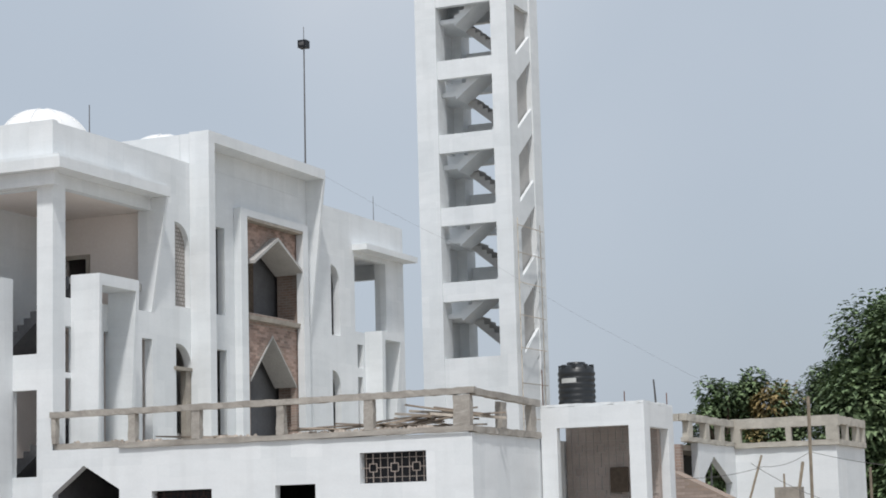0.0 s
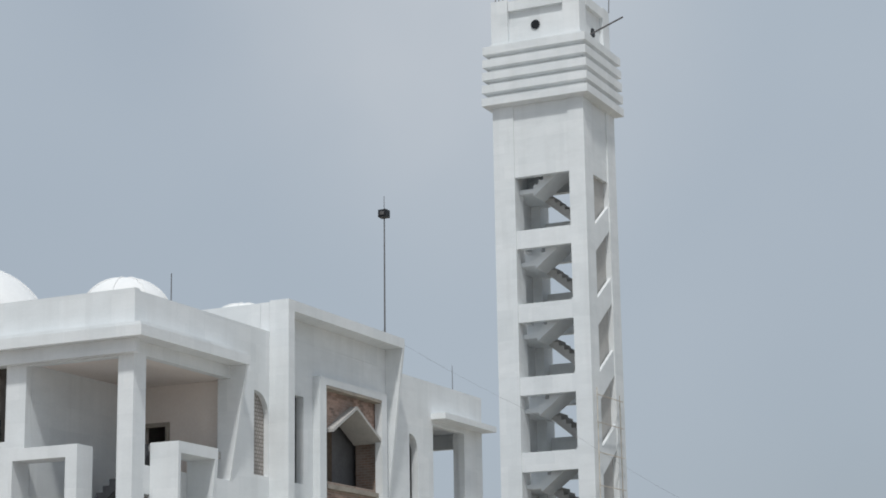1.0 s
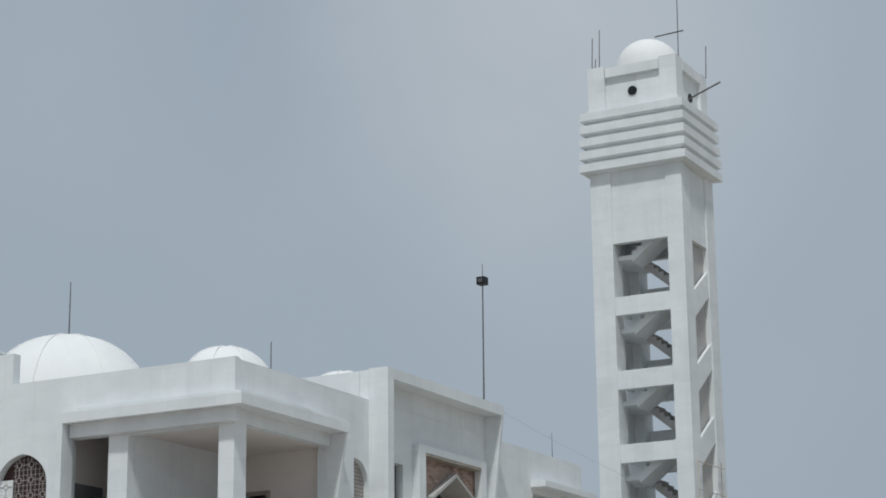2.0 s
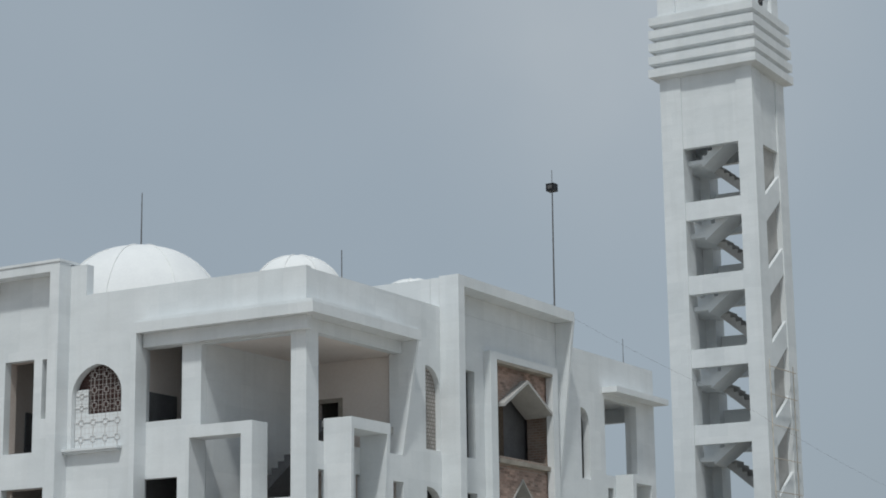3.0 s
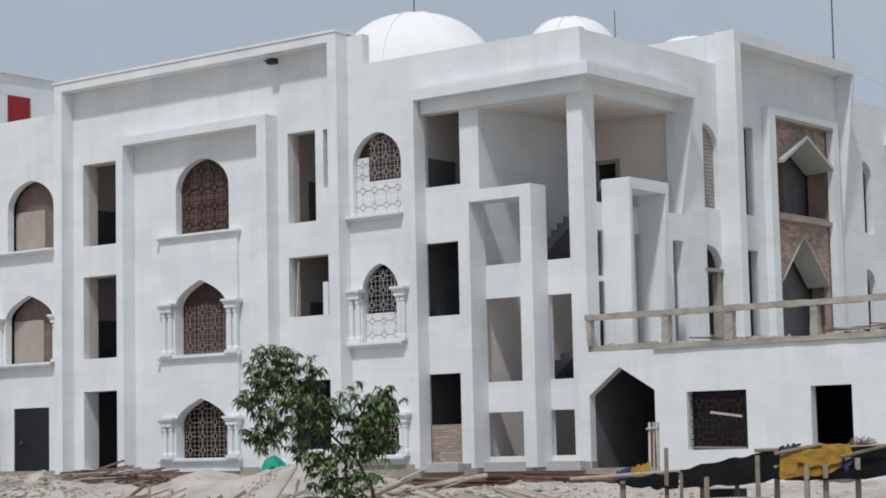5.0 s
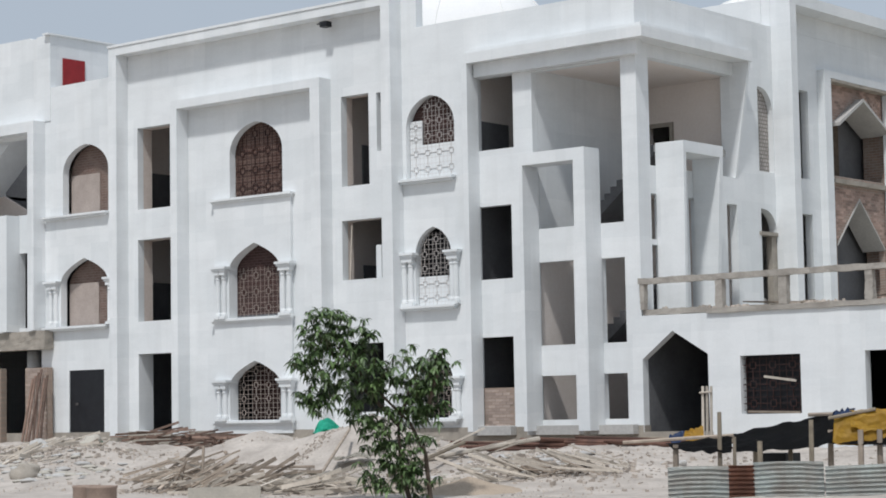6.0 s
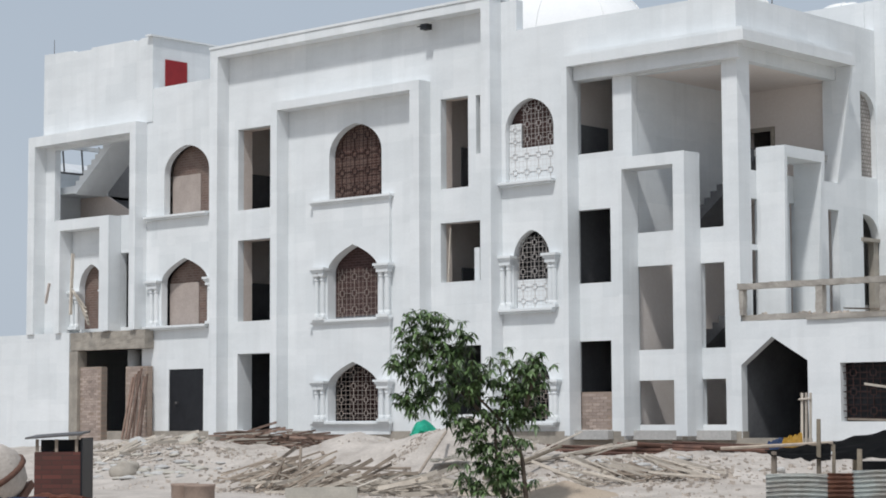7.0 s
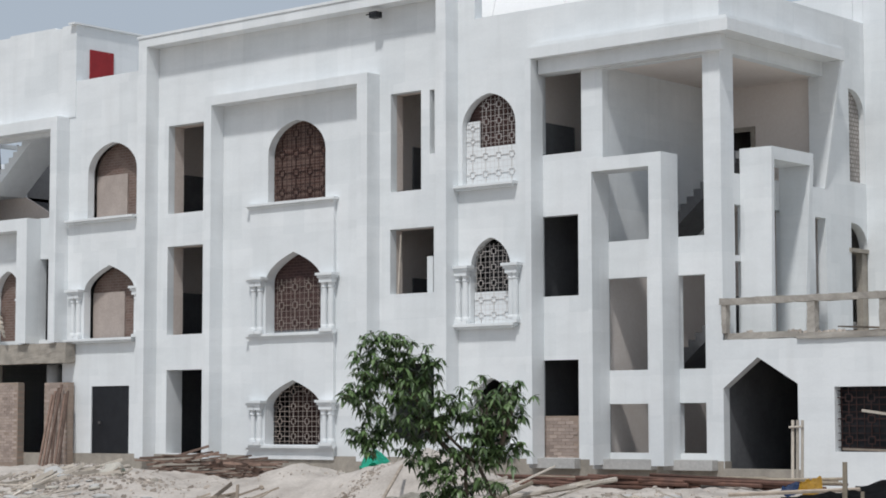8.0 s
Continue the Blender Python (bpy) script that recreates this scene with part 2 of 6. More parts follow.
EARTH = material("dry_ground", (0.42, 0.37, 0.31), (0.32, 0.28, 0.235), 0.97, 0.3, 9, 0.6)
WOOD = material("weathered_timber", (0.40, 0.335, 0.275), (0.26, 0.215, 0.175), 0.9, 4, 45, 0.4, island=0.35)
PALE_WOOD = material("pale_timber", (0.58, 0.525, 0.455), (0.44, 0.39, 0.335), 0.9, 4, 45, 0.4, island=0.3)
BAMBOO = material("bamboo_pole", (0.34, 0.29, 0.22), (0.22, 0.18, 0.14), 0.7, 5, 40, 0.3, island=0.3)
RUST = material("rusty_steel", (0.16, 0.08, 0.055), (0.09, 0.05, 0.04), 0.8, 6, 60, 0.3, island=0.3)
STEEL = material("weathered_steel", (0.16, 0.16, 0.165), (0.10, 0.09, 0.085), 0.6, 5, 60, 0.2, metal=0.4)
TANK = material("black_tank_plastic", (0.012, 0.014, 0.016), (0.02, 0.022, 0.024), 0.38, 2, 30, 0.05, spec=0.5)
LABELS = material("pale_print", (0.55, 0.55, 0.53), None, 0.6)
LEAF = material("mango_leaf", (0.10, 0.155, 0.056), (0.058, 0.10, 0.038), 0.42, 3, 30, 0.1, island=0.55, spec=0.4)
LEAF_FAR = material("dark_tree_leaf", (0.175, 0.235, 0.12), (0.115, 0.17, 0.082), 0.6, 0.6, 8, 0.2, island=0.45)
LEAF_RUST = material("rusty_young_leaf", (0.29, 0.215, 0.095), (0.19, 0.17, 0.075), 0.6, 0.6, 8, 0.2, island=0.4)
BARK = material("tree_bark", (0.13, 0.10, 0.075), (0.08, 0.062, 0.05), 0.95, 8, 60, 0.6)
TIN = material("galvanised_tin", (0.52, 0.56, 0.54), (0.36, 0.33, 0.30), 0.55, 2.2, 20, 0.15, metal=0.3, streak=0.6, streak_col=(0.22, 0.13, 0.09))
TIN_RUST = material("rusted_tin", (0.22, 0.10, 0.065), (0.12, 0.06, 0.045), 0.8, 4, 30, 0.3)
TARP_BLACK = material("black_tarpaulin", (0.007, 0.007, 0.008), (0.013, 0.0125, 0.0125), 0.7, 3, 20, 0.3, spec=0.15)
TARP_YELLOW = material("yellow_tarpaulin", (0.55, 0.33, 0.04), (0.42, 0.24, 0.03), 0.5, 3, 20, 0.3)
TARP_BLUE = material("blue_tarpaulin", (0.03, 0.07, 0.18), (0.02, 0.04, 0.10), 0.5, 3, 20, 0.3)
NET_GREEN = material("green_net_sheet", (0.05, 0.58, 0.40), (0.035, 0.42, 0.29), 0.6, 3, 20, 0.3)
SHINGLE = material("brick_red_sheet", (0.25, 0.10, 0.07), (0.16, 0.07, 0.05), 0.85, 2, 20, 0.3)


# ---- mesh helpers ----
def box(bm, x0, x1, y0, y1, z0, z1):
    vs = [bm.verts.new((x, y, z)) for z in (z0, z1) for y in (y0, y1) for x in (x0, x1)]
    for f in ((0, 2, 3, 1), (4, 5, 7, 6), (0, 1, 5, 4), (2, 6, 7, 3), (0, 4, 6, 2), (1, 3, 7, 5)):
        bm.faces.new([vs[i] for i in f])
    return bm


def solid(bm, ring, push):
    """A prism: a ring of points and the same ring moved by push."""
    a = [bm.verts.new(p) for p in ring]
    b = [bm.verts.new(Vector(p) + Vector(push)) for p in ring]
    bm.faces.new(a)
    bm.faces.new(b[::-1])
    for i in range(len(a)):
        j = (i + 1) % len(a)
        bm.faces.new((a[j], a[i], b[i], b[j]))
    return bm


def sheet(outer, holes, axis, a, b):
    """A wall with openings. Loops are (u, z) with u along x (axis 'x') or along y (axis 'y'); a and b are its two faces."""
    bm = bmesh.new()
    at = (lambda u, z, d: (u, d, z)) if axis == "x" else (lambda u, z, d: (d, u, z))
    edges = []
    for loop in (outer, *holes):
        vs = [bm.verts.new(at(u, z, a)) for u, z in loop]
        edges += [bm.edges.new((vs[i], vs[(i + 1) % len(vs)])) for i in range(len(vs))]
    bmesh.ops.triangle_fill(bm, use_beauty=True, use_dissolve=False, edges=edges)
    ext = bmesh.ops.extrude_face_region(bm, geom=list(bm.faces))
    push = Vector(at(0, 0, b)) - Vector(at(0, 0, a))
    bmesh.ops.translate(bm, vec=push, verts=[g for g in ext["geom"] if isinstance(g, bmesh.types.BMVert)])
    bmesh.ops.recalc_face_normals(bm, faces=list(bm.faces))
    return bm


def rect(u0, u1, z0, z1):
    return [(u0, z0), (u1, z0), (u1, z1), (u0, z1)]


def arch(u0, u1, z0, spring, top, n=9):
    """An opening with a two-centred pointed head, or a low round head where it is flatter."""
    a, h, mid = (u1 - u0) / 2, top - spring, (u0 + u1) / 2
    pts = [(u0, z0), (u1, z0)]
    right = []
    for i in range(n):
        k = i / n
        if h > a:
            r = (a * a + h * h) / (2 * a)
            ang = k * math.asin(min(1.0, h / r))
            right.append((mid + a - r + r * math.cos(ang), spring + r * math.sin(ang)))
        else:
            ang = k * math.pi / 2
            w = 0.82 if z0 > 7 else 0.66          # the lower storeys have an ogee tip
            right.append((mid + a * math.cos(ang), spring + h * (w * math.sin(ang) + (1 - w) * k ** (1.0 if z0 > 7 else 2.3))))
    left = [(2 * mid - u, z) for u, z in reversed(right)]
    return pts + right + [(mid, top)] + left


def rough(bm, cuts=9, amp=0.02, freq=4.0):
    """Breaks up the long edges of a cast block: crumbled, never quite straight."""
    bmesh.ops.subdivide_edges(bm, edges=[e for e in bm.edges if e.calc_length() > 0.6], cuts=cuts, use_grid_fill=True)
    bmesh.ops.subdivide_edges(bm, edges=[e for e in bm.edges if e.calc_length() > 0.09], cuts=1, use_grid_fill=True)
    for v in bm.verts:
        v.co += amp * (noise.noise_vector(v.co * freq) + 0.6 * noise.noise_vector(v.co * freq * 3.1))
    return bm


def lathe(bm, profile, x, y, seg=24, arc=2 * math.pi):
    """Turns (radius, z) pairs round the upright at x, y."""
    rings = []
    for r, z in profile:
        rings.append([bm.verts.new((x + r * math.cos(arc * i / seg), y + r * math.sin(arc * i / seg), z)) for i in range(seg)] if r > 1e-4 else [bm.verts.new((x, y, z))])
    for p, q in zip(rings, rings[1:]):
        for i in range(seg):
            j = (i + 1) % seg
            if len(p) == 1 and len(q) == 1:
                continue
            if len(p) == 1:
                bm.faces.new((p[0], q[j], q[i]))
            elif len(q) == 1:
                bm.faces.new((p[i], p[j], q[0]))
            else:
                bm.faces.new((p[i], p[j], q[j], q[i]))
    return bm


def rod(bm, p, q, r, r2=None, seg=6):
    """A round bar from p to q."""
    p, q = Vector(p), Vector(q)
    d = (q - p).normalized()
    side = d.orthogonal().normalized()
    up = d.cross(side)
    r2 = r if r2 is None else r2
    a = [bm.verts.new(p + r * (math.cos(t) * side + math.sin(t) * up)) for t in (2 * math.pi * i / seg for i in range(seg))]
    b = [bm.verts.new(q + r2 * (math.cos(t) * side + math.sin(t) * up)) for t in (2 * math.pi * i / seg for i in range(seg))]
    bm.faces.new(a[::-1])
    bm.faces.new(b)
    for i in range(seg):
        j = (i + 1) % seg
        bm.faces.new((a[i], a[j], b[j], b[i]))
    return bm


def beam(bm, p, q, w, h):
    """A sawn bar of section w x h from p to q."""
    p, q = Vector(p), Vector(q)
    d = (q - p).normalized()
    side = d.cross(Vector((0, 0, 1)))
    side = side.normalized() if side.length > 1e-3 else Vector((1, 0, 0))
    up = side.cross(d)
    ring = [p + side * (sx * w / 2) + up * (sz * h / 2) for sx, sz in ((-1, -1), (1, -1), (1, 1), (-1, 1))]
    return solid(bm, ring, q - p)


def mesh_of(name, bm, mat, smooth=False):
    me = bpy.data.meshes.new(name)
    bmesh.ops.recalc_face_normals(bm, faces=list(bm.faces))
    bm.to_mesh(me)
    bm.free()
    me.materials.append(mat)
    if smooth:
        me.shade_smooth()
    return me


def part(name, bm, mat, parent, label="", smooth=False):
    ob = new(name, mesh_of(name, bm, mat, smooth))
    ob.parent = parent
    return tagged(ob, label)


def thing(name, label, category, group="", kind="", at=(0, 0, 0)):
    ob = new(name)
    ob.location = at
    return tagged(ob, label, category, group, kind)


def lone(name, bm, mat, label, category, group="", kind="", smooth=False):
    return tagged(new(name, mesh_of(name, bm, mat, smooth)), label, category, group, kind)


def cube(x0, x1, y0, y1, z0, z1):
    return box(bmesh.new(), x0, x1, y0, y1, z0, z1)


# ---- the mosque: front ----
mosque = thing("mosque_building", "white-painted three-storey concrete mosque, still unfinished, with domes on its roof", "building")
F1, F2, ROOF = 3.6, 7.2, 10.9      # floor levels
OUT = -0.5                        # how far the frames stand out from the front wall

# openings: (x0, x1, z0, spring or None, top)
ARCHES = [
    (-15.63, -13.39, 7.20, 8.55, 9.46), (-15.60, -13.46, 3.52, 4.98, 5.76), (-15.60, -13.46, 0.42, 1.48, 2.20),
    (-23.49, -21.23, 7.28, 8.66, 9.55), (-23.60, -21.30, 3.60, 5.06, 5.80),
    (-8.48, -6.72, 7.16, 8.62, 9.47), (-8.22, -6.90, 3.55, 4.92, 5.74), (-8.15, -6.92, 0.40, 1.40, 2.15),
    (-28.04, -26.72, 3.62, 5.02, 5.86),
]
SQUARES = [
    (-19.82, -18.30, 7.17, 9.79), (-19.82, -18.30, 3.60, 6.20), (-19.82, -18.30, 0.15, 2.57),
    (-10.98, -9.90, 7.15, 9.80), (-11.00, -9.46, 4.42, 6.15), (-11.00, -9.46, 0.60, 2.57),
    (-9.60, -9.43, 8.07, 9.77),
    (-5.98, -4.64, 7.70, 9.73), (-6.00, -4.76, 4.14, 6.15), (-6.00, -4.78, 0.15, 2.56),
    (-4.00, -1.08, 5.40, 9.68), (-4.00, -2.72, 2.27, 4.50), (-4.00, -2.72, 0.29, 1.46), (-1.86, -1.08, 2.27, 4.48), (-1.86, -1.08, 0.29, 1.47),
    (-23.20, -21.47, 0.12, 2.14), (-29.50, -25.26, 7.44, 10.02), (-25.75, -25.30, 3.62, 6.15), (-28.38, -24.60, 0.12, 3.20),
]
holes = [arch(*a) for a in ARCHES] + [rect(*s) for s in SQUARES]
part("front_wall", sheet([(-30.6, 0.12), (-0.60, 0.12), (-0.60, 11.45), (-8.1, 11.45), (-21.0, 11.45), (-21.0, 11.62), (-30.14, 11.62), (-30.14, 10.42), (-30.6, 10.42)], holes, "x", 0.0, 0.25), WHITE, mosque)
part("plinth", cube(-30.7, -0.56, -0.05, 0.24, -1.2, 0.118), CONCRETE, mosque, "bare cement plinth")

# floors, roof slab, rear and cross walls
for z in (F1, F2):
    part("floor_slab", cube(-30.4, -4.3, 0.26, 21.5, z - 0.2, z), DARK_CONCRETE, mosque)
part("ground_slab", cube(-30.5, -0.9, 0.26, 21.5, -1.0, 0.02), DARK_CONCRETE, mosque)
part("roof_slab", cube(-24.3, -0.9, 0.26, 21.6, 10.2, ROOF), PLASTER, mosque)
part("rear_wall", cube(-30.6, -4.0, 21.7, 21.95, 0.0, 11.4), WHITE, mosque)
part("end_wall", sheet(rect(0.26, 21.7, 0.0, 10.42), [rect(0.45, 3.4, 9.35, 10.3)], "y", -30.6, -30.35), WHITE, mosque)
# shade put into wall colour: dark low rooms, pale undercoat where more light shows
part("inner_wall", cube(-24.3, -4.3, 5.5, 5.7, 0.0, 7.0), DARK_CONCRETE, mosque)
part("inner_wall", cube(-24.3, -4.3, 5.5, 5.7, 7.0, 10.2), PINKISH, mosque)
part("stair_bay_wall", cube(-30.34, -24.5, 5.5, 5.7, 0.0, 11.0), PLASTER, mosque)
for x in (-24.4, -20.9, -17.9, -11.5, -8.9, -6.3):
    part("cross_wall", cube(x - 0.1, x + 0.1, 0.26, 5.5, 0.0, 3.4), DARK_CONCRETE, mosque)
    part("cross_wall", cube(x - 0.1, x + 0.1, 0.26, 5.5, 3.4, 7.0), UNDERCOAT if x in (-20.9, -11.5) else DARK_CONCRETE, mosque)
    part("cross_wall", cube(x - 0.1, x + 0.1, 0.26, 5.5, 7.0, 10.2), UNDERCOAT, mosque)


def frame_of(name, legs, top, y0=OUT, y1=-0.003, z0=0.0):
    """A standing-out portal: two legs (x0, x1) and a head (x0, x1, z0, z1)."""
    fr = part(name, cube(top[0], top[1], y0, y1, top[2], top[3]), WHITE, mosque)
    for x0, x1 in legs:
        part("leg", cube(x0, x1, y0, y1, z0, top[2]), WHITE, fr)
    return fr


# the tall portal round the middle bays, with a roof lip
big = frame_of("tall_portal", ((-20.63, -20.27), (-8.96, -8.62)), (-20.63, -8.62, 12.16, 12.42))
part("roof_wall", cube(-20.99, -8.05, 0.002, 0.30, 11.452, 12.35), WHITE, mosque)
part("roof_lip", cube(-20.66, -8.60, -0.53, 0.35, 12.424, 12.50), WHITE, big)
part("inner_portal_panel", sheet(rect(-16.25, -12.98, 0.02, 7.05), [arch(*ARCHES[1]), arch(*ARCHES[2])], "x", -0.10, -0.003), WHITE, mosque)
mid = frame_of("window_portal", ((-17.72, -17.46), (-11.76, -11.38)), (-17.72, -11.38, 10.12, 10.38))
# left stair bay
left = frame_of("stair_portal", ((-30.40, -30.02), (-24.72, -24.40)), (-30.40, -24.40, 10.14, 10.50), z0=3.5)
low = frame_of("balcony_portal", ((-28.75, -28.45), (-26.25, -25.75)), (-28.75, -25.75, 7.05, 7.42), y0=-0.55, z0=3.5)
part("balcony_parapet", cube(-28.4, -26.3, -0.02, -0.004, 6.2, 7.0), WHITE, mosque)
part("roof_room", sheet([(-30.15, 10.505), (-24.1, 10.505), (-24.1, 13.42), (-24.75, 13.41), (-24.8, 13.36), (-25.1, 13.36), (-25.15, 13.42), (-27.4, 13.44), (-27.45, 13.38), (-28.4, 13.40), (-28.45, 13.46), (-29.6, 13.50), (-30.15, 13.52)], [], "x", -0.03, 0.25), WHITE, mosque, "windowless white rooftop stair room")
part("roof_room_side", sheet(rect(0.252, 6.0, 11.0, 13.40), [], "y", -24.1, -24.3), WHITE, mosque)
part("coping", cube(-24.32, -24.02, -0.18, 6.0, 13.403, 13.46), WHITE, mosque)
part("red_board", cube(-24.096, -24.06, 0.50, 1.45, 11.4, 12.68), RED, mosque, "dark red painted board in the roof wall")

# corner canopy: slab, fascia, beam and posts
canopy = part("canopy", cube(-6.02, -0.05, OUT, 4.98, 10.09, 10.38), WHITE, mosque, "broad white canopy slab round the corner")
part("fascia_step", cube(-5.95, -0.12, OUT + 0.07, 4.93, 10.384, 10.47), WHITE, canopy)
part("canopy_leg", cube(-6.02, -5.84, OUT, -0.003, 0.0, 10.088), WHITE, canopy)
part("edge_beam", cube(-5.8, -0.40, -0.24, -0.02, 9.72, 10.087), WHITE, canopy)
part("parapet", cube(-8.04, -0.60, 0.003, 0.20, 11.452, 11.47), WHITE, mosque)
portal = frame_of("void_portal", ((-3.95, -3.84), (-2.17, -1.81)), (-3.95, -1.81, 7.06, 7.38), y0=-0.7)
part("corner_column", cube(-1.06, -0.585, -0.018, 0.42, 0.0, 10.087), WHITE, mosque)

# the stairwell behind the corner
part("stairwell_wall", cube(-4.25, -4.0, 0.26, 5.1, 5.0, 10.15), WHITE, mosque)
part("stairwell_wall", cube(-4.25, -4.0, 0.26, 5.1, 0.0, 4.99), UNDERCOAT, mosque)
well = part("stairwell_end_wall", sheet(rect(-4.0, -0.86, 0.0, 10.15), [rect(-3.62, -2.85, 6.7, 8.62)], "x", 5.1, 5.3), UNDERCOAT, mosque, "unpainted beige plaster wall")
part("ceiling_slab", cube(-4.0, -0.86, 0.26, 5.1, 9.76, 10.02), UNDERCOAT, mosque)
part("door_frame", sheet(rect(-3.70, -2.78, 6.7, 8.70), [rect(-3.58, -2.89, 6.70, 8.58)], "x", 5.04, 5.097), CONCRETE, mosque)


def flight(bm, p, q, width, steps, axis):
    """A stair flight from p up to q with a sloping underside; width goes along the other axis."""
    dz, run = (q[2] - p[2]) / steps, (q[0] - p[0] if axis == "x" else q[1] - p[1]) / steps
    prof = [(0.0, 0.0)]
    for i in range(steps):
        prof += [(i * run, (i + 1) * dz), ((i + 1) * run, (i + 1) * dz)]
    prof += [(steps * run, steps * dz - 0.3), (0.0, -0.3)]
    if axis == "x":
        return solid(bm, [(p[0] + u, p[1], p[2] + z) for u, z in prof], (0, width, 0))
    return solid(bm, [(p[0], p[1] + u, p[2] + z) for u, z in prof], (width, 0, 0))


for z in (2.2, 5.8):
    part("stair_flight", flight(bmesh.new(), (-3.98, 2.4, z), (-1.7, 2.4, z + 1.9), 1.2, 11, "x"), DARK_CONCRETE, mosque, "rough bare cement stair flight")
part("stair_landing", cube(-1.7, -0.9, 2.4, 5.0, 7.5, 7.68), PLASTER, mosque)
# unseen landing at the door, added in pale undercoat to bounce light upward
part("stair_landing", cube(-3.995, -0.87, 3.65, 5.095, 6.50, 6.68), UNDERCOAT, mosque)
part("junction_box", cube(-3.9, -3.6, 4.6, 4.85, 9.6, 9.757), BLACK, mosque, "small dark box on the ceiling")
lamp = part("wall_floodlight", cube(-11.36, -11.1, -0.46, -0.22, 11.86, 12.02), BLACK, mosque, "black floodlight under the roof lip")
part("bracket", rod(bmesh.new(), (-11.6, -0.3, 12.0), (-11.2, -0.35, 11.98), 0.02), BLACK, lamp)
# stairs in the left bay: landing, an upper flight, and a lower one that dips behind it
part("stair_landing", cube(-30.34, -28.9, 0.45, 1.9, 8.50, 8.75), WHITE, mosque)
part("stair_flight", flight(bmesh.new(), (-28.9, 0.45, 8.75), (-26.5, 0.45, 10.62), 1.3, 11, "x"), WHITE, mosque)
part("stair_soffit", solid(bmesh.new(), [(-30.33, 1.78, 8.49), (-28.88, 1.78, 8.49), (-26.2, 1.78, 7.22), (-26.2, 1.78, 7.205), (-30.33, 1.78, 7.205)], (0, 0.12, 0)), PINKISH, mosque, "beige undercoated stair wall")
part("stair_flight", flight(bmesh.new(), (-28.88, 1.92, 8.49), (-26.2, 1.92, 7.15), 1.2, 9, "x"), DARK_CONCRETE, mosque, "dark stair flight that dips behind the upper one")
# dark sheets over the white end wall, painting in the bay's deep shade
part("bay_shade_lining", cube(-30.345, -30.30, 1.92, 5.49, 7.21, 9.34), DARK_CONCRETE, mosque)
part("bay_shade_lining", cube(-30.345, -30.30, 3.42, 5.49, 9.343, 10.3), DARK_CONCRETE, mosque)
lat = part("end_lattice", cube(-30.52, -30.47, 0.46, 3.39, 9.36, 9.44), STEEL, mosque, "steel lattice in the stair window")
for y in (1.15, 2.0, 2.8):
    part("bar", beam(bmesh.new(), (-30.49, y, 9.45), (-30.49, y - 0.1, 10.48), 0.05, 0.04), STEEL, lat)
part("faded_sheet", solid(bmesh.new(), [(-30.72, 1.1, 9.45), (-30.72, 6.0, 9.45), (-33.0, 6.0, 10.15), (-33.0, 2.9, 10.15)], (0, 0, -0.03)), TILE_GREY, lat, "pale weathered sheet behind the lattice")

# ---- windows, sills, columns ----
def sill(x0, x1, z, proud=0.22, parent=mosque):
    bm = box(bmesh.new(), x0, x1, -proud, -0.103 if x0 < -12 and x0 > -17 and z < 7 else -0.003, z - 0.07, z)
    box(bm, x0 + 0.06, x1 - 0.06, -proud * 0.7, -0.103 if x0 < -12 and x0 > -17 and z < 7 else -0.003, z - 0.13, z - 0.072)
    return part("window_sill", bm, WHITE, parent)


def motif_grille(bm, x0, x1, z0, z1, y, r=0.012, step=0.42, thick=0.02):
    """Squares linked by bars: the cast pattern of the window guards."""
    nx, nz = max(1, round((x1 - x0) / step)), max(1, round((z1 - z0) / step))
    sx, sz = (x1 - x0) / nx, (z1 - z0) / nz
    for i in range(nx):
        for j in range(nz):
            cx, cz = x0 + (i + 0.5) * sx, z0 + (j + 0.5) * sz
            m = min(sx, sz)
            for h in (0.17 * m,):
                box(bm, cx - h, cx + h, y, y + thick, cz + h - r, cz + h + r)
                box(bm, cx - h, cx + h, y, y + thick, cz - h - r, cz - h + r)
                box(bm, cx - h - r, cx - h + r, y, y + thick, cz - h + r, cz + h - r)
                box(bm, cx + h - r, cx + h + r, y, y + thick, cz - h + r, cz + h - r)
            box(bm, cx - sx / 2, cx - h - r, y, y + thick, cz - r, cz + r)
            box(bm, cx + h + r, cx + sx / 2, y, y + thick, cz - r, cz + r)
            box(bm, cx - r, cx + r, y, y + thick, cz - sz / 2, cz - h - r)
            box(bm, cx - r, cx + r, y, y + thick, cz + h + r, cz + sz / 2)
            for k in (-0.33, 0.33):
                box(bm, cx + k * sx - r * 0.7, cx + k * sx + r * 0.7, y + thick, y + thick * 1.6, cz - sz / 2, cz + sz / 2)
                box(bm, cx - sx / 2, cx + sx / 2, y + thick, y + thick * 1.6, cz + k * sz - r * 0.7, cz + k * sz + r * 0.7)
    return bm


def colonnette_mesh(z0, z1):
    """A slim turned column with base, rings and capital."""
    bm = box(bmesh.new(), -0.12, 0.12, -0.12, 0.09, z0, z0 + 0.09)
    lathe(bm, [(0.10, z0 + 0.092), (0.10, z0 + 0.15), (0.075, z0 + 0.2), (0.075, z1 - 0.28), (0.095, z1 - 0.25), (0.095, z1 - 0.22), (0.075, z1 - 0.2), (0.105, z1 - 0.12)], 0, 0, 12)
    box(bm, -0.12, 0.12, -0.12, 0.09, z1 - 0.12, z1)
    return mesh_of("colonnette", bm, WHITE)


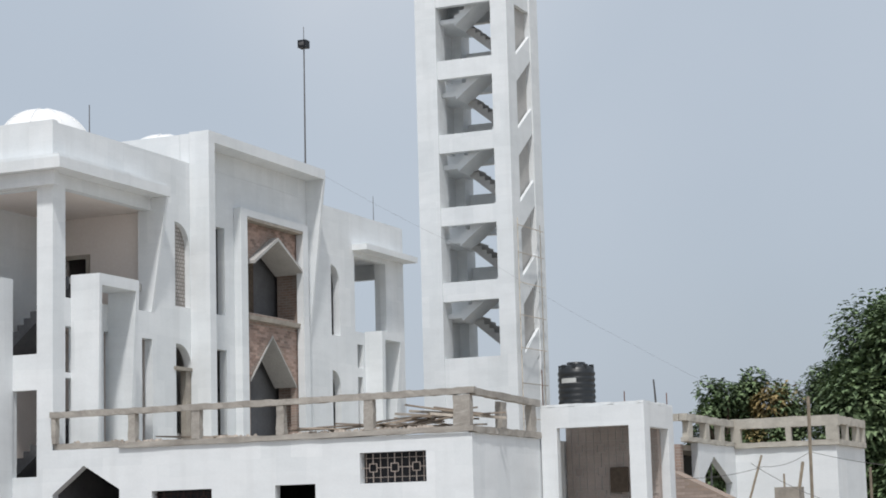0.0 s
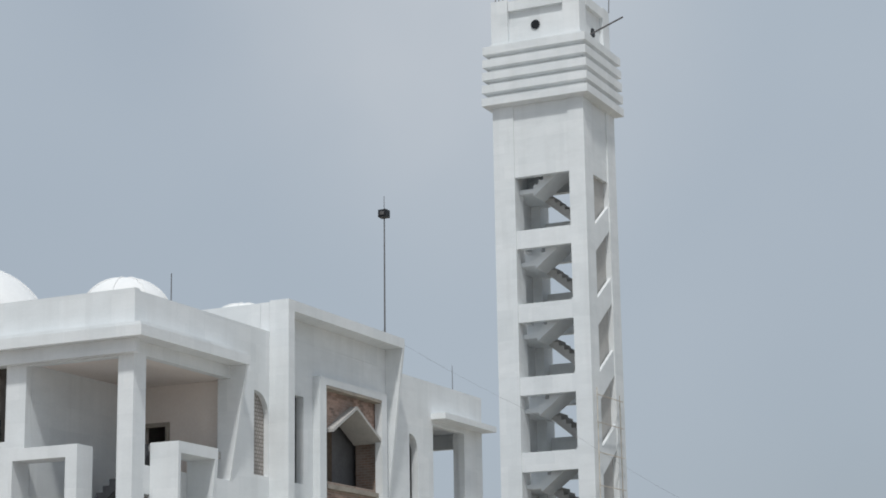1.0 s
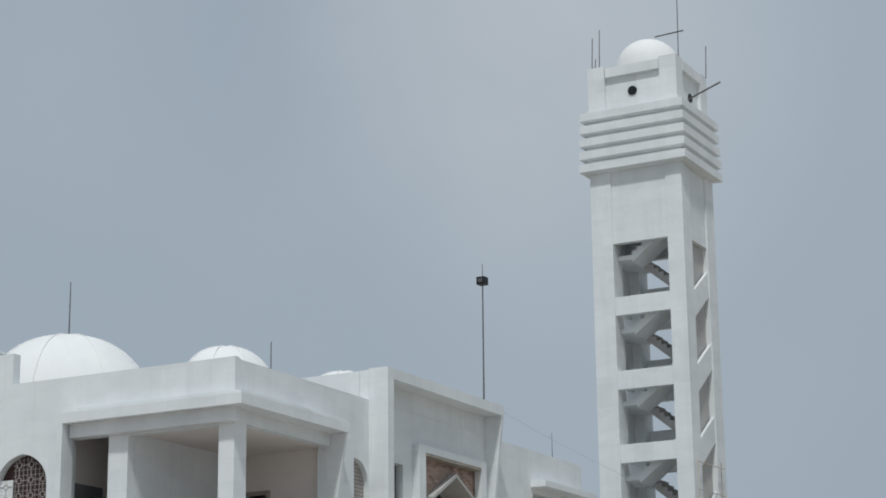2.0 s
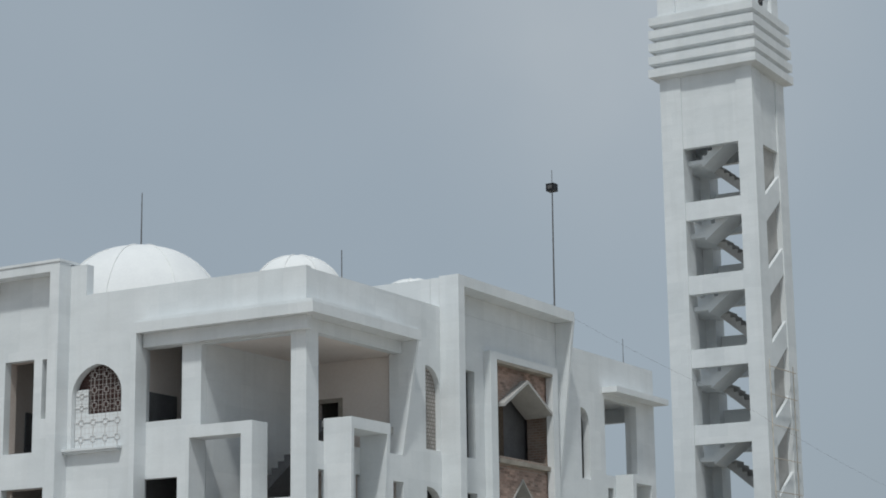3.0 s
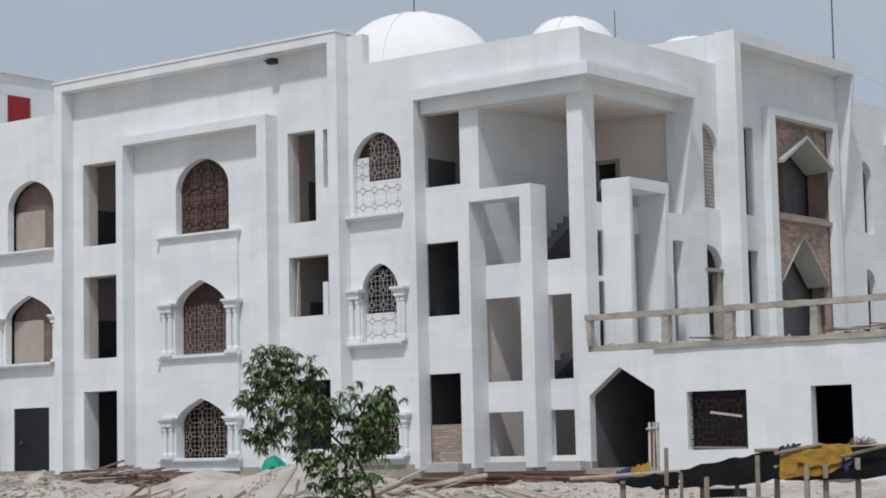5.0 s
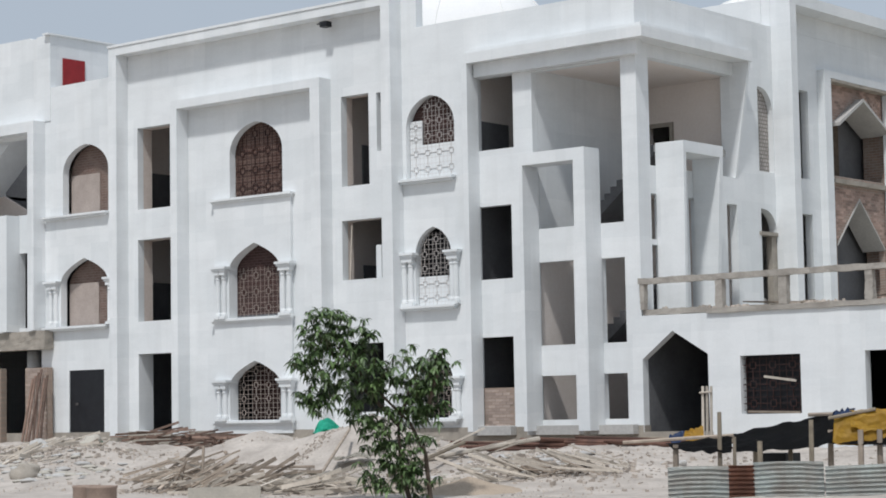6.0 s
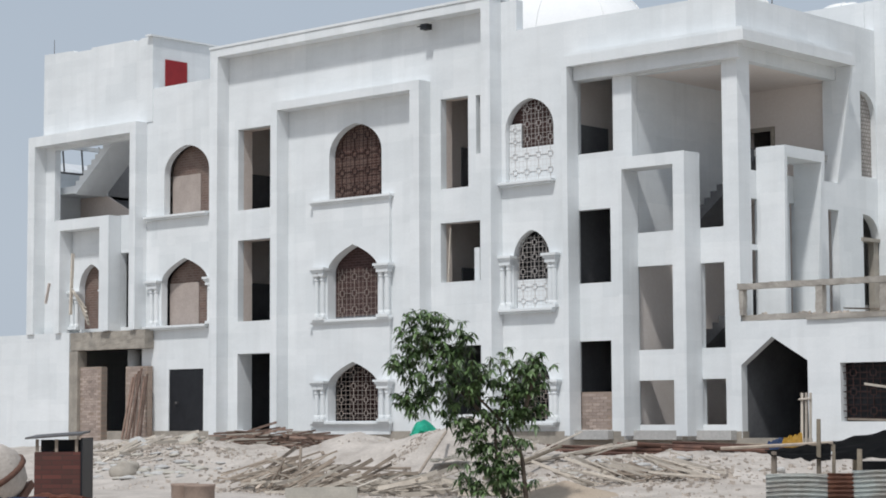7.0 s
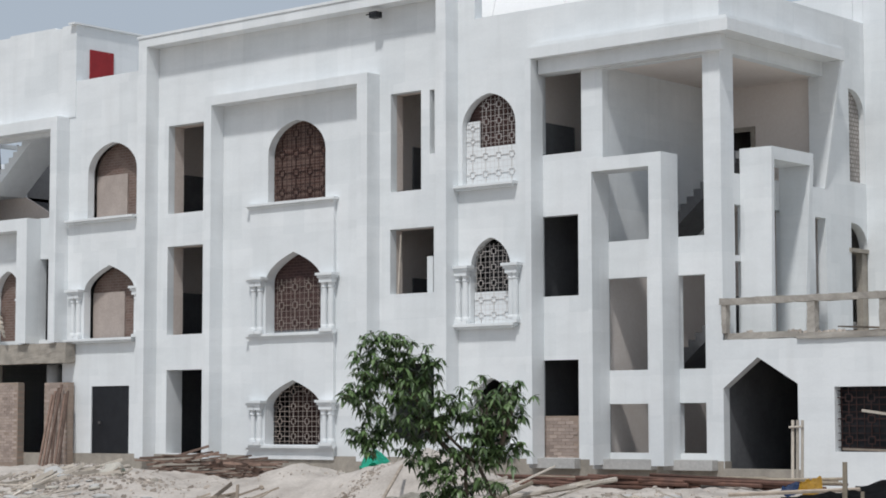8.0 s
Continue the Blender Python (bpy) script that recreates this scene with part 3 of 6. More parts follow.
def window(a, infill, bars=None, guard=None, depth=0.2, screen=None, back=0.27, fine=(0.0065, 0.52), upper=None):
    """One arched window: the infill behind its opening, its guard bars, and a plain screen over its lower part."""
    x0, x1, z0, sp, top = a
    w = part("window", sheet(arch(x0 - 0.05, x1 + 0.05, z0 - 0.02, sp, top + 0.06), [], "x", back, back + 0.1), infill, mosque, "arched window, brick-filled or backed in black for an unlit room")
    if bars:
        for k, ga in enumerate(guard):
            part("guard", motif_grille(bmesh.new(), *ga, depth, *fine), upper if upper and k == len(guard) - 1 else bars, w, "window guard of linked squares")
    if screen:
        for k, sc in enumerate(screen):
            part("screen", cube(sc[0], sc[1], depth + 0.022 + 0.003 * k, depth + 0.066, sc[2], sc[3]), WHITE, w, "white-painted screen panel")
    return w


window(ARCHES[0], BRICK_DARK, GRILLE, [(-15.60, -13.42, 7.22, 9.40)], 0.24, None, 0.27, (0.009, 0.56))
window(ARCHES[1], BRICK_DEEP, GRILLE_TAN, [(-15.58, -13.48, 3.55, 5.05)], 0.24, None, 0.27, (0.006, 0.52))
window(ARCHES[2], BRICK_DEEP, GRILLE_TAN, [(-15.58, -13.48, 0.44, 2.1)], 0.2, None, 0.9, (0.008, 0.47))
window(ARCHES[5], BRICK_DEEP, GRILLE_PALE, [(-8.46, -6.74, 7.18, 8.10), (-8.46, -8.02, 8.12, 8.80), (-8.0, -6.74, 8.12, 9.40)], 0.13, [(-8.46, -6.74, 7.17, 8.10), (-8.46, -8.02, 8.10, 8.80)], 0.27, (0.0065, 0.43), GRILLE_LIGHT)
# black backings in the next two windows paint the unlit rooms behind
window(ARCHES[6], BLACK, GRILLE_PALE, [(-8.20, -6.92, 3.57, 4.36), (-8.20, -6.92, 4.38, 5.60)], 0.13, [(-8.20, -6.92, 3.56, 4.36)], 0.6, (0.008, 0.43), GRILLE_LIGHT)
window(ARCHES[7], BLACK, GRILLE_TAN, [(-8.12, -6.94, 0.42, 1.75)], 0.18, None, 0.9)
def brick_pieces(parent, axis, face, u0, u1, z0, z1, mat, keep=300, solidity=lambda u, z: True, seed=4):
    """Single bricks laid in courses a little proud of a wall face; those past the first few hundred are joined."""
    rr = random.Random(seed)
    L, H = 0.25, 0.085
    meshes = []
    for k in range(3):
        d = 0.006 + 0.004 * k
        b = (bmesh.new(), 0.006, L - 0.006, -d, 0.0, 0.006, H - 0.006) if axis == "x" else (bmesh.new(), 0.0, d, 0.006, L - 0.006, 0.006, H - 0.006)
        meshes.append(mesh_of("brick", box(*b), mat))
    rest, count = bmesh.new(), 0
    rows = int((z1 - z0) / H)
    for j in reversed(range(rows)):
        for i in range(int((u1 - u0) / L) + 1):
            u = u0 + (i - (0.5 if j % 2 else 0.0)) * L
            z = z0 + j * H
            if u < u0 or u + L > u1 or not all(solidity(p, q) for p in (u, u + L) for q in (z, z + H)) or rr.random() < 0.04:
                continue
            count += 1
            if count <= keep:
                ob = new("brick", meshes[rr.randrange(3)])
                ob.parent = parent
                ob.location = (u, face, z) if axis == "x" else (face, u, z)
            elif axis == "x":
                box(rest, u + 0.006, u + L - 0.006, face - 0.013, face, z + 0.006, z + H - 0.006)
            else:
                box(rest, face, face + 0.013, u + 0.006, u + L - 0.006, z + 0.006, z + H - 0.006)
    if count > keep:
        tagged(part("brickwork", rest, mat, parent), kind="stuff")


window(ARCHES[8], BRICK_GREY)
for k in (3, 4):
    x0, x1, z0, sp, top = ARCHES[k]
    w = window(ARCHES[k], BRICK_GREY, None, None, 0.2, None, 0.42)
    part("plaster_patch", cube(x0 - 0.02, x1 - 0.86, 0.38, 0.418, z0, sp - 0.05), PATCH, w, "plastered infill in the arch")
for x0, x1, z in ((-16.37, -12.88, 7.18), (-16.37, -12.88, 3.50), (-16.37, -12.88, 0.40), (-24.35, -21.18, 7.26), (-24.35, -21.18, 3.58), (-8.80, -6.66, 7.12), (-8.80, -6.66, 3.53), (-8.80, -6.66, 0.36)):
    sill(x0, x1, z)
for z0, z1, pairs, y in ((3.5, 5.06, ((-16.02, -15.76), (-13.26, -13.02)), -0.15), (0.4, 1.60, ((-16.02, -15.76), (-13.26, -13.02)), -0.15),
                         (3.58, 5.06, ((-24.06, -23.80), (-21.1, -20.92)), -0.05), (3.53, 5.0, ((-8.58, -8.34), (-6.84, -6.70)), -0.05), (0.36, 1.5, ((-8.58, -8.34), (-6.84, -6.70)), -0.05), (3.62, 4.9, ((-28.35, -28.1), (-26.5, -26.38)), -0.05)):
    me = colonnette_mesh(z0, z1 - 0.10)
    for pair in pairs:
        for x in pair:
            ob = new("colonnette", me)
            ob.parent = mosque
            ob.location = (x, y, 0)
        bm = box(bmesh.new(), pair[0] - 0.16, pair[1] + 0.16, y - 0.15, y + 0.10, z1 - 0.10, z1 - 0.03)
        box(bm, pair[0] - 0.20, pair[1] + 0.20, y - 0.19, y + 0.10, z1 - 0.03, z1 + 0.04)
        part("impost", bm, WHITE, mosque)

# half walls and doors in the plain openings
low_infill = part("brick_infill", cube(-5.99, -4.79, 0.07, 0.17, 0.0, 1.18), BRICK_TAN, mosque, "low infill of pale bricks")
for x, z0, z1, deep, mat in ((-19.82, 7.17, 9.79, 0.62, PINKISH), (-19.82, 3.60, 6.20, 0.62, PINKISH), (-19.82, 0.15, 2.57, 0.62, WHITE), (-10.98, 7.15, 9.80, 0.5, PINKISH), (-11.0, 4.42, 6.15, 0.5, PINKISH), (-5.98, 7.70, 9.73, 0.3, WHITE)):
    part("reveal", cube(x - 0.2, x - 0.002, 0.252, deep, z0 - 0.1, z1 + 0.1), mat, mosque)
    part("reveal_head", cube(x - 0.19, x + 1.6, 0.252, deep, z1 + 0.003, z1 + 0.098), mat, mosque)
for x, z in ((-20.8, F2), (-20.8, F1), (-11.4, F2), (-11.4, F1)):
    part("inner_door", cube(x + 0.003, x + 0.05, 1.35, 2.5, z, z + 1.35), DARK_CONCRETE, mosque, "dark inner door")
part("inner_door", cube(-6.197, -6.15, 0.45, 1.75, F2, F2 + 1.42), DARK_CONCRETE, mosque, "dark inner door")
part("inner_door_frame", sheet(rect(-18.6, -17.6, 7.2, 8.9), [rect(-18.5, -17.7, 7.2, 8.8)], "x", 1.6, 1.66), CONCRETE, mosque)
door = part("door", cube(-23.19, -21.48, 0.03, 0.08, 0.12, 2.13), BLACK, mosque, "black steel double door")
part("handle", cube(-22.85, -22.75, -0.03, 0.029, 1.0, 1.08), STEEL, door)
part("door_leaf", cube(-9.95, -9.75, 0.3, 0.34, 4.42, 5.4), WHITE, mosque)

# domes and rods on the roof
def dome(x, y, z, r, sq=1.0):
    prof = [(r * math.cos(a), z + r * sq * math.sin(a)) for a in (math.pi / 2 * i / 16 for i in range(17))]
    prof[-1] = (0.0, z + r * sq)
    d = part("dome", lathe(bmesh.new(), [(r * 1.02, ROOF), (r * 1.02, z)] + prof, x, y, 40), DOME_WHITE, mosque, "smooth white dome", True)
    for k in range(8):
        ribs = bmesh.new()
        a = math.pi / 4 * k + 0.3
        pts = [(x + (rr + 0.015) * math.cos(a), y + (rr + 0.015) * math.sin(a), zz + 0.01) for rr, zz in prof]
        for p, q in zip(pts[:-2], pts[1:-1]):
            rod(ribs, p, q, 0.022, None, 5)
        part("rib", ribs, DOME_WHITE, d)
    return d


def spike(x, y, z0, z1, r=0.025):
    return part("lightning_rod", rod(bmesh.new(), (x, y, z0), (x, y, z1), r, r * 0.6), STEEL, mosque)


dome(-13.35, 9.0, 12.05, 3.1)
dome(-7.05, 9.0, 12.45, 1.62)
dome(-6.3, 15.0, 12.62, 1.6)
spike(-13.35, 9.0, 15.2, 17.0)
spike(-5.33, 9.0, 10.9, 14.05)
spike(-29.75, 0.1, 13.3, 14.05, 0.015)
spike(-24.2, 4.9, 13.4, 13.85, 0.018)

# ---- the mosque: side ----
SX = -0.60                        # face of the side wall
Y_END = 21.9
SIDE_ARCHES = [(6.10, 6.92, 7.18, 8.85, 9.60), (6.12, 6.98, 3.1, 5.43, 6.12), (16.08, 16.72, 7.16, 8.85, 9.50), (16.08, 16.72, 3.1, 5.3, 6.0)]
SIDE_SQUARES = [
    (0.58, 4.86, 6.88, 9.735), (0.57, 1.10, 4.94, 6.14), (0.57, 1.10, 3.05, 4.8), (2.38, 2.85, 3.05, 6.15), (4.30, 4.85, 3.05, 6.13),
    (8.45, 8.98, 7.15, 9.76), (8.45, 9.05, 3.05, 6.12), (10.10, 14.02, 3.05, 10.32),
    (17.88, 20.40, 7.42, 9.98), (18.0, 18.45, 6.2, 7.0), (18.0, 18.4, 3.05, 5.9), (19.8, 20.9, 3.05, 7.1),
]
def half_arch(u0, u1, z0, spring, top, n=8):
    """The far half of an arch: upright on one side, curved head on the other."""
    return [(u0, z0), (u1, z0)] + [(u0 + (u1 - u0) * math.cos(k * math.pi / 2 / n) ** 0.8, spring + (top - spring) * math.sin(k * math.pi / 2 / n)) for k in range(n)] + [(u0, top)]


holes = [half_arch(*a) for a in SIDE_ARCHES] + [rect(*s) for s in SIDE_SQUARES]
part("side_wall", sheet(rect(0.252, Y_END, 0.0, 11.42), holes, "y", SX, SX - 0.25), WHITE, mosque)
part("far_end_wall", sheet(rect(-4.0, SX - 0.26, 0.0, 11.0), [rect(-3.9, -1.12, 7.42, 9.66)], "x", 21.65, Y_END), WHITE, mosque)
for y in (7.6, 10.0, 14.6, 17.5):
    part("side_cross_wall", cube(-4.2, SX - 0.26, y - 0.1, y + 0.1, 0.0, 10.2), PLASTER, mosque)
part("side_inner_wall", cube(-4.25, -4.05, 5.4, 17.6, 0.0, 10.2), PLASTER, mosque)
for z in (F1, F2):
    part("side_floor_slab", cube(-4.0, SX - 0.26, 5.35, 21.6, z - 0.2, z), PLASTER, mosque)


def fin(name, y0, y1, z0, z1, x_low, x_top, parent=mosque):
    """An upright blade on the side wall whose outer edge leans out towards the top."""
    return part(name, solid(bmesh.new(), [(SX + 0.003, y0, z0), (x_low, y0, z0), (x_top, y0, z1), (SX + 0.003, y0, z1)], (0, y1 - y0, 0)), WHITE, parent)


part("canopy_fin", solid(bmesh.new(), [(-1.02, 4.81, 6.885), (SX + 0.005, 4.81, 6.885), (-0.09, 4.81, 10.087), (-1.02, 4.81, 10.087)], (0, 0.1, 0)), WHITE, mosque)
part("side_edge_beam", cube(-0.80, -0.592, 0.423, 4.805, 9.74, 10.087), WHITE, canopy)
# small portal by the corner
sp = part("side_portal", cube(SX + 0.003, 0.28, 0.82, 2.75, 7.18, 7.48), WHITE, mosque)
fin("leg", 0.82, 0.94, 2.9, 7.18, 0.22, 0.28, sp)
fin("leg", 2.60, 2.75, 2.9, 7.18, 0.05, 0.28, sp)
# tall portal with its brick niche
tp = part("side_tall_portal", cube(SX + 0.003, 0.05, 6.95, 14.50, 12.02, 12.34), WHITE, mosque)
fin("leg", 6.95, 7.3, 2.9, 12.02, 0.04, 0.05, tp)
fin("leg", 14.38, 14.50, 6.6, 12.02, SX + 0.005, 0.05, tp)
part("side_roof_wall", cube(SX - 0.3, SX - 0.002, 6.95, 14.72, 11.424, 12.297), WHITE, mosque)
part("roof_return", cube(-4.6, SX - 0.31, 6.95, 7.25, 10.9, 12.29), WHITE, mosque)
part("side_parapet_return", cube(-4.2, -0.92, 14.4, 14.6, 10.9, 12.2), WHITE, mosque)
# niche surround: rough white frame, brick face, pointed hoods
ns = part("niche_surround", sheet(rect(9.55, 13.98, 3.0, 10.47), [rect(9.95, 13.62, 3.0, 10.25)], "y", SX + 0.25, SX + 0.003), WHITE, mosque)
low_arch = [(10.55, 3.05), (13.55, 3.05), (13.55, 5.3), (12.0, 6.75), (10.55, 5.3)]
hood_arch = [(10.45, 7.4), (13.85, 7.4), (13.85, 8.9), (12.0, 9.75), (10.45, 8.9)]
niche = part("niche_brick_face", sheet(rect(10.26, 14.0, 3.02, 10.30), [low_arch, hood_arch], "y", SX - 0.05, SX - 0.24), BRICK_NICHE, mosque, "exposed brick niche face")
part("brick_side", cube(-1.45, SX - 0.26, 13.9, 14.12, 3.0, 10.3), BRICK_NICHE_X, niche)
part("ledge", rough(cube(SX - 0.3, SX + 0.12, 10.26, 14.0, 7.16, 7.30)), CONCRETE, niche)
part("lintel", rough(cube(SX - 0.04, SX + 0.27, 9.98, 13.59, 10.15, 10.235), 9, 0.012), CONCRETE, niche)
def in_brick(u, z):
    """True on the niche face outside its two pointed openings."""
    a = z < (5.35 + 1.45 * (1 - abs(u - 12.0) / 1.5)) and 10.5 < u < 13.6
    b = 7.1 < z < (8.95 + 0.95 * (1 - abs(u - 12.05) / 1.75)) and 10.4 < u < 13.9
    return not a and not b
brick_pieces(niche, "y", SX - 0.05, 10.27, 13.95, 3.05, 10.28, BRICK_PIECE, 300, in_brick)


def hood(y0, ym, y1, z0, zm, out, thick):
    """A pointed concrete hood over an opening: two sloping slabs."""
    bm = bmesh.new()
    for ya, za, yb, zb in ((y0, z0, ym, zm), (ym, zm, y1, z0)):
        solid(bm, [(SX - 0.8, ya, za), (SX - 0.8, yb, zb), (SX - 0.8, yb, zb - thick), (SX - 0.8, ya, za - thick)], (out + 0.6, 0, 0))
    return part("hood", bm, PLASTER, niche, "pointed pale cement hood")


hood(10.45, 12.0, 13.70, 8.98, 9.85, 0.42, 0.10)
hood(10.55, 12.0, 13.55, 5.35, 6.80, 0.18, 0.06)
part("niche_back", cube(-1.75, -1.6, 10.1, 14.4, 3.0, 10.2), DARK_CONCRETE, mosque)
part("niche_shutter", cube(-1.58, -1.5, 10.3, 12.4, 7.3, 9.6), BARK, mosque, "dark brown board shutter")
part("niche_door", cube(-1.58, -1.5, 11.2, 12.6, 3.0, 5.0), DARK_CONCRETE, mosque)
# guards in the side arches
for k in (0,):
    y0, y1, z0, spz, top = SIDE_ARCHES[k]
    part("side_window", sheet(half_arch(y0 - 0.04, y1 + 0.04, z0 - 0.03, spz, top + 0.05), [], "y", SX - 0.16, SX - 0.22), SCREEN, mosque, "patterned cement screen")
part("door_head", cube(SX - 0.25, SX + 0.05, 6.0, 7.02, 5.36, 5.46), CONCRETE, mosque)
part("timber_jamb", cube(SX - 0.2, SX - 0.02, 6.7, 7.0, 3.05, 5.355), CONCRETE, mosque)
# far corner canopy
fc = part("far_canopy", cube(-4.6, -0.05, 17.75, 21.96, 10.16, 10.36), WHITE, mosque)
part("far_column", cube(-1.05, SX - 0.002, 20.45, Y_END + 0.003, 6.9, 10.137), WHITE, mosque)
part("far_portal", cube(SX + 0.003, 0.05, 18.6, 20.4, 7.18, 7.46), WHITE, mosque)
fin("far_leg", 18.6, 18.85, 2.9, 7.18, 0.0, 0.05)
fin("far_leg", 20.1, 20.4, 2.9, 7.18, -0.3, 0.05)
# lamp mast and rods
mast = thing("lamp_mast", "thin steel mast with a small dark floodlight", "mast")
part("pole", rod(bmesh.new(), (-1.43, 16.0, 11.4), (-1.40, 16.0, 16.9), 0.032, 0.022), STEEL, mast)
part("spike", rod(bmesh.new(), (-1.40, 16.0, 16.9), (-1.40, 16.0, 17.62), 0.015, 0.01), STEEL, mast)
bm = box(bmesh.new(), -1.56, -1.26, 15.85, 16.15, 16.88, 17.14)
part("floodlight", bm, BLACK, mast, "small black square floodlight")
part("lens", cube(-1.49, -1.33, 15.83, 15.847, 16.95, 17.07), STEEL, mast)
spike(-1.2, 20.8, 11.4, 12.5, 0.015)

# ---- the minaret ----
TX0, TX1, TY0, TY1 = -3.80, 0.23, 30.80, 34.40
tower = thing("minaret", "tall square white concrete minaret with open stair bays", "tower")
PW, PWR = 0.92, 0.70             # pillar widths
for x0, x1 in ((TX0, TX0 + PW), (TX1 - PWR, TX1)):
    for y0, y1 in ((TY0, TY0 + PW), (TY1 - PW, TY1)):
        part("pillar", cube(x0, x1, y0, y1, 0.0, 25.0), WHITE, tower)
LEVELS = [(7.53, 9.80), (10.58, 12.88), (13.62, 15.86), (16.62, 18.92), (19.68, 21.94)]
edges_z = [0.0] + [z for pair in LEVELS for z in pair] + [25.0]
for z0, z1 in zip(edges_z[0::2], edges_z[1::2]):
    part("front_beam", cube(TX0 + PW + 0.002, TX1 - PWR - 0.002, TY0 + 0.06, TY0 + 0.36, z0, z1), WHITE, tower)
    part("rear_beam", cube(TX0 + PW + 0.002, TX1 - PWR - 0.002, TY1 - 0.36, TY1 - 0.06, z0, z0 + min(z1 - z0 + 1.0, 1.75)), WHITE, tower)
    if z0 < 1 or z1 > 24:
        for xa, xb in ((TX1 - 0.36, TX1 - 0.06), (TX0 + 0.06, TX0 + 0.36)):
            part("side_panel", cube(xa, xb, TY0 + PW + 0.002, TY1 - PW - 0.002, z0, z1), WHITE, tower)
STEP = 3.04
# added panel that keeps the sunlit rear pillars out of the side slots
part("added_slot_panel", cube(TX1 - 0.34, TX1 - 0.24, TY0 + PW + 0.002, TY1 - PW - 0.002, 7.0, 24.5), PLASTER, tower)
for k, (z0, z1) in enumerate(LEVELS):
    # landing on the left, two flights, sloping side beam
    zl = z0 + 1.82
    part("landing", cube(TX0 + 0.3, TX0 + 1.55, TY0 + 0.5, TY1 - 0.5, zl - 0.18, zl), WHITE, tower)
    part("flight", flight(bmesh.new(), (TX0 + 1.55, TY0 + 0.5, zl), (TX1 - 0.73, TY0 + 0.5, zl + 1.35), 1.3, 8, "x"), WHITE, tower)
    # rear flight greyed: its backlit shade is in the material
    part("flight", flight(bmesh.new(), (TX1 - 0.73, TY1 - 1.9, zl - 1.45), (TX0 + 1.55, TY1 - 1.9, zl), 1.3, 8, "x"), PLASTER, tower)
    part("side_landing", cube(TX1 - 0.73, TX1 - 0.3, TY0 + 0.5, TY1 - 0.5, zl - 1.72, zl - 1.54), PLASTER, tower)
    part("left_panel", cube(TX0 + 0.3, TX0 + 0.5, TY0 + PW + 0.002, TY1 - PW - 0.002, z0 - 0.4, zl - 0.2), WHITE, tower)
    part("side_flight_beam", solid(bmesh.new(), [(TX1 - 0.17, TY0 + PW + 0.003, z0 - 1.05), (TX1 - 0.17, TY1 - PW - 0.003, z0 + 0.20), (TX1 - 0.17, TY1 - PW - 0.003, z0 + 1.25), (TX1 - 0.17, TY0 + PW + 0.003, z0 + 0.05)], (0.13, 0, 0)), WHITE, tower)
# corbelled bands under the gallery
for k in range(5):
    z = 25.0 + k * 0.56
    o = 0.34 - 0.015 * k
    bm = bmesh.new()
    solid(bm, [(TX0 - o + 0.25, TY0 - o + 0.25, z), (TX1 + o - 0.25, TY0 - o + 0.25, z), (TX1 + o - 0.25, TY1 + o - 0.25, z), (TX0 - o + 0.25, TY1 + o - 0.25, z)], (0, 0, 0.55))
    lo = [(TX0 - o + 0.24, TY0 - o + 0.24), (TX1 + o - 0.24, TY0 - o + 0.24), (TX1 + o - 0.24, TY1 + o - 0.24), (TX0 - o + 0.24, TY1 + o - 0.24)]
    hi = [(TX0 - o, TY0 - o), (TX1 + o, TY0 - o), (TX1 + o, TY1 + o), (TX0 - o, TY1 + o)]
    va = [bm.verts.new((*p, z + 0.02)) for p in lo]
    vb = [bm.verts.new((*p, z + 0.08)) for p in hi]
    vc = [bm.verts.new((*p, z + 0.42)) for p in hi]
    bm.faces.new(va[::-1])
    bm.faces.new(vc)
    for p, q in ((va, vb), (vb, vc)):
        for i in range(4):
            j = (i + 1) % 4
            bm.faces.new((p[i], p[j], q[j], q[i]))
    part("band", bm, WHITE, tower)
TOPZ = 27.82
room = part("lantern_room", cube(TX0 + 0.25, TX1 - 0.2, TY0 + 0.25, TY1 - 0.25, TOPZ - 0.1, 29.45), WHITE, tower)
for x0, x1 in ((TX0, TX0 + 0.75), (TX1 - 0.8, TX1 - 0.05)):
    for y0, y1 in ((TY0 + 0.05, TY0 + 0.8), (TY1 - 0.8, TY1 - 0.05)):
        part("corner_pier", cube(x0, x1, y0, y1, TOPZ - 0.05, 29.7), WHITE, room)
part("head_band", cube(TX0 + 0.78, TX1 - 0.83, TY0 + 0.08, TY0 + 0.248, 29.2, 29.62), WHITE, room)
part("head_band", cube(TX1 - 0.198, TX1 - 0.03, TY0 + 0.83, TY1 - 0.83, 29.2, 29.62), WHITE, room)
part("roof", cube(TX0 + 0.3, TX1 - 0.3, TY0 + 0.3, TY1 - 0.3, 29.45, 29.6), WHITE, room)
bm = bmesh.new()
rod(bm, (-1.86, TY0 + 0.2, 28.48), (-1.86, TY0 + 0.249, 28.48), 0.2, 0.2, 16)
part("round_vent", bm, BLACK, room, "round black vent")
bm = bmesh.new()
rod(bm, (TX1 - 0.199, TY0 + 1.9, 28.3), (TX1 - 0.15, TY0 + 1.9, 28.3), 0.2, 0.2, 16)
part("round_vent", bm, BLACK, room)
prof = [(1.36, 29.6)] + [(1.36 * math.cos(a), 29.8 + 1.28 * math.sin(a)) for a in (math.pi / 2 * i / 12 for i in range(12))] + [(0.0, 31.08)]
part("dome", lathe(bmesh.new(), prof, (TX0 + TX1) / 2 + 0.12, (TY0 + TY1) / 2 - 0.2, 32), DOME_WHITE, tower, "", True)
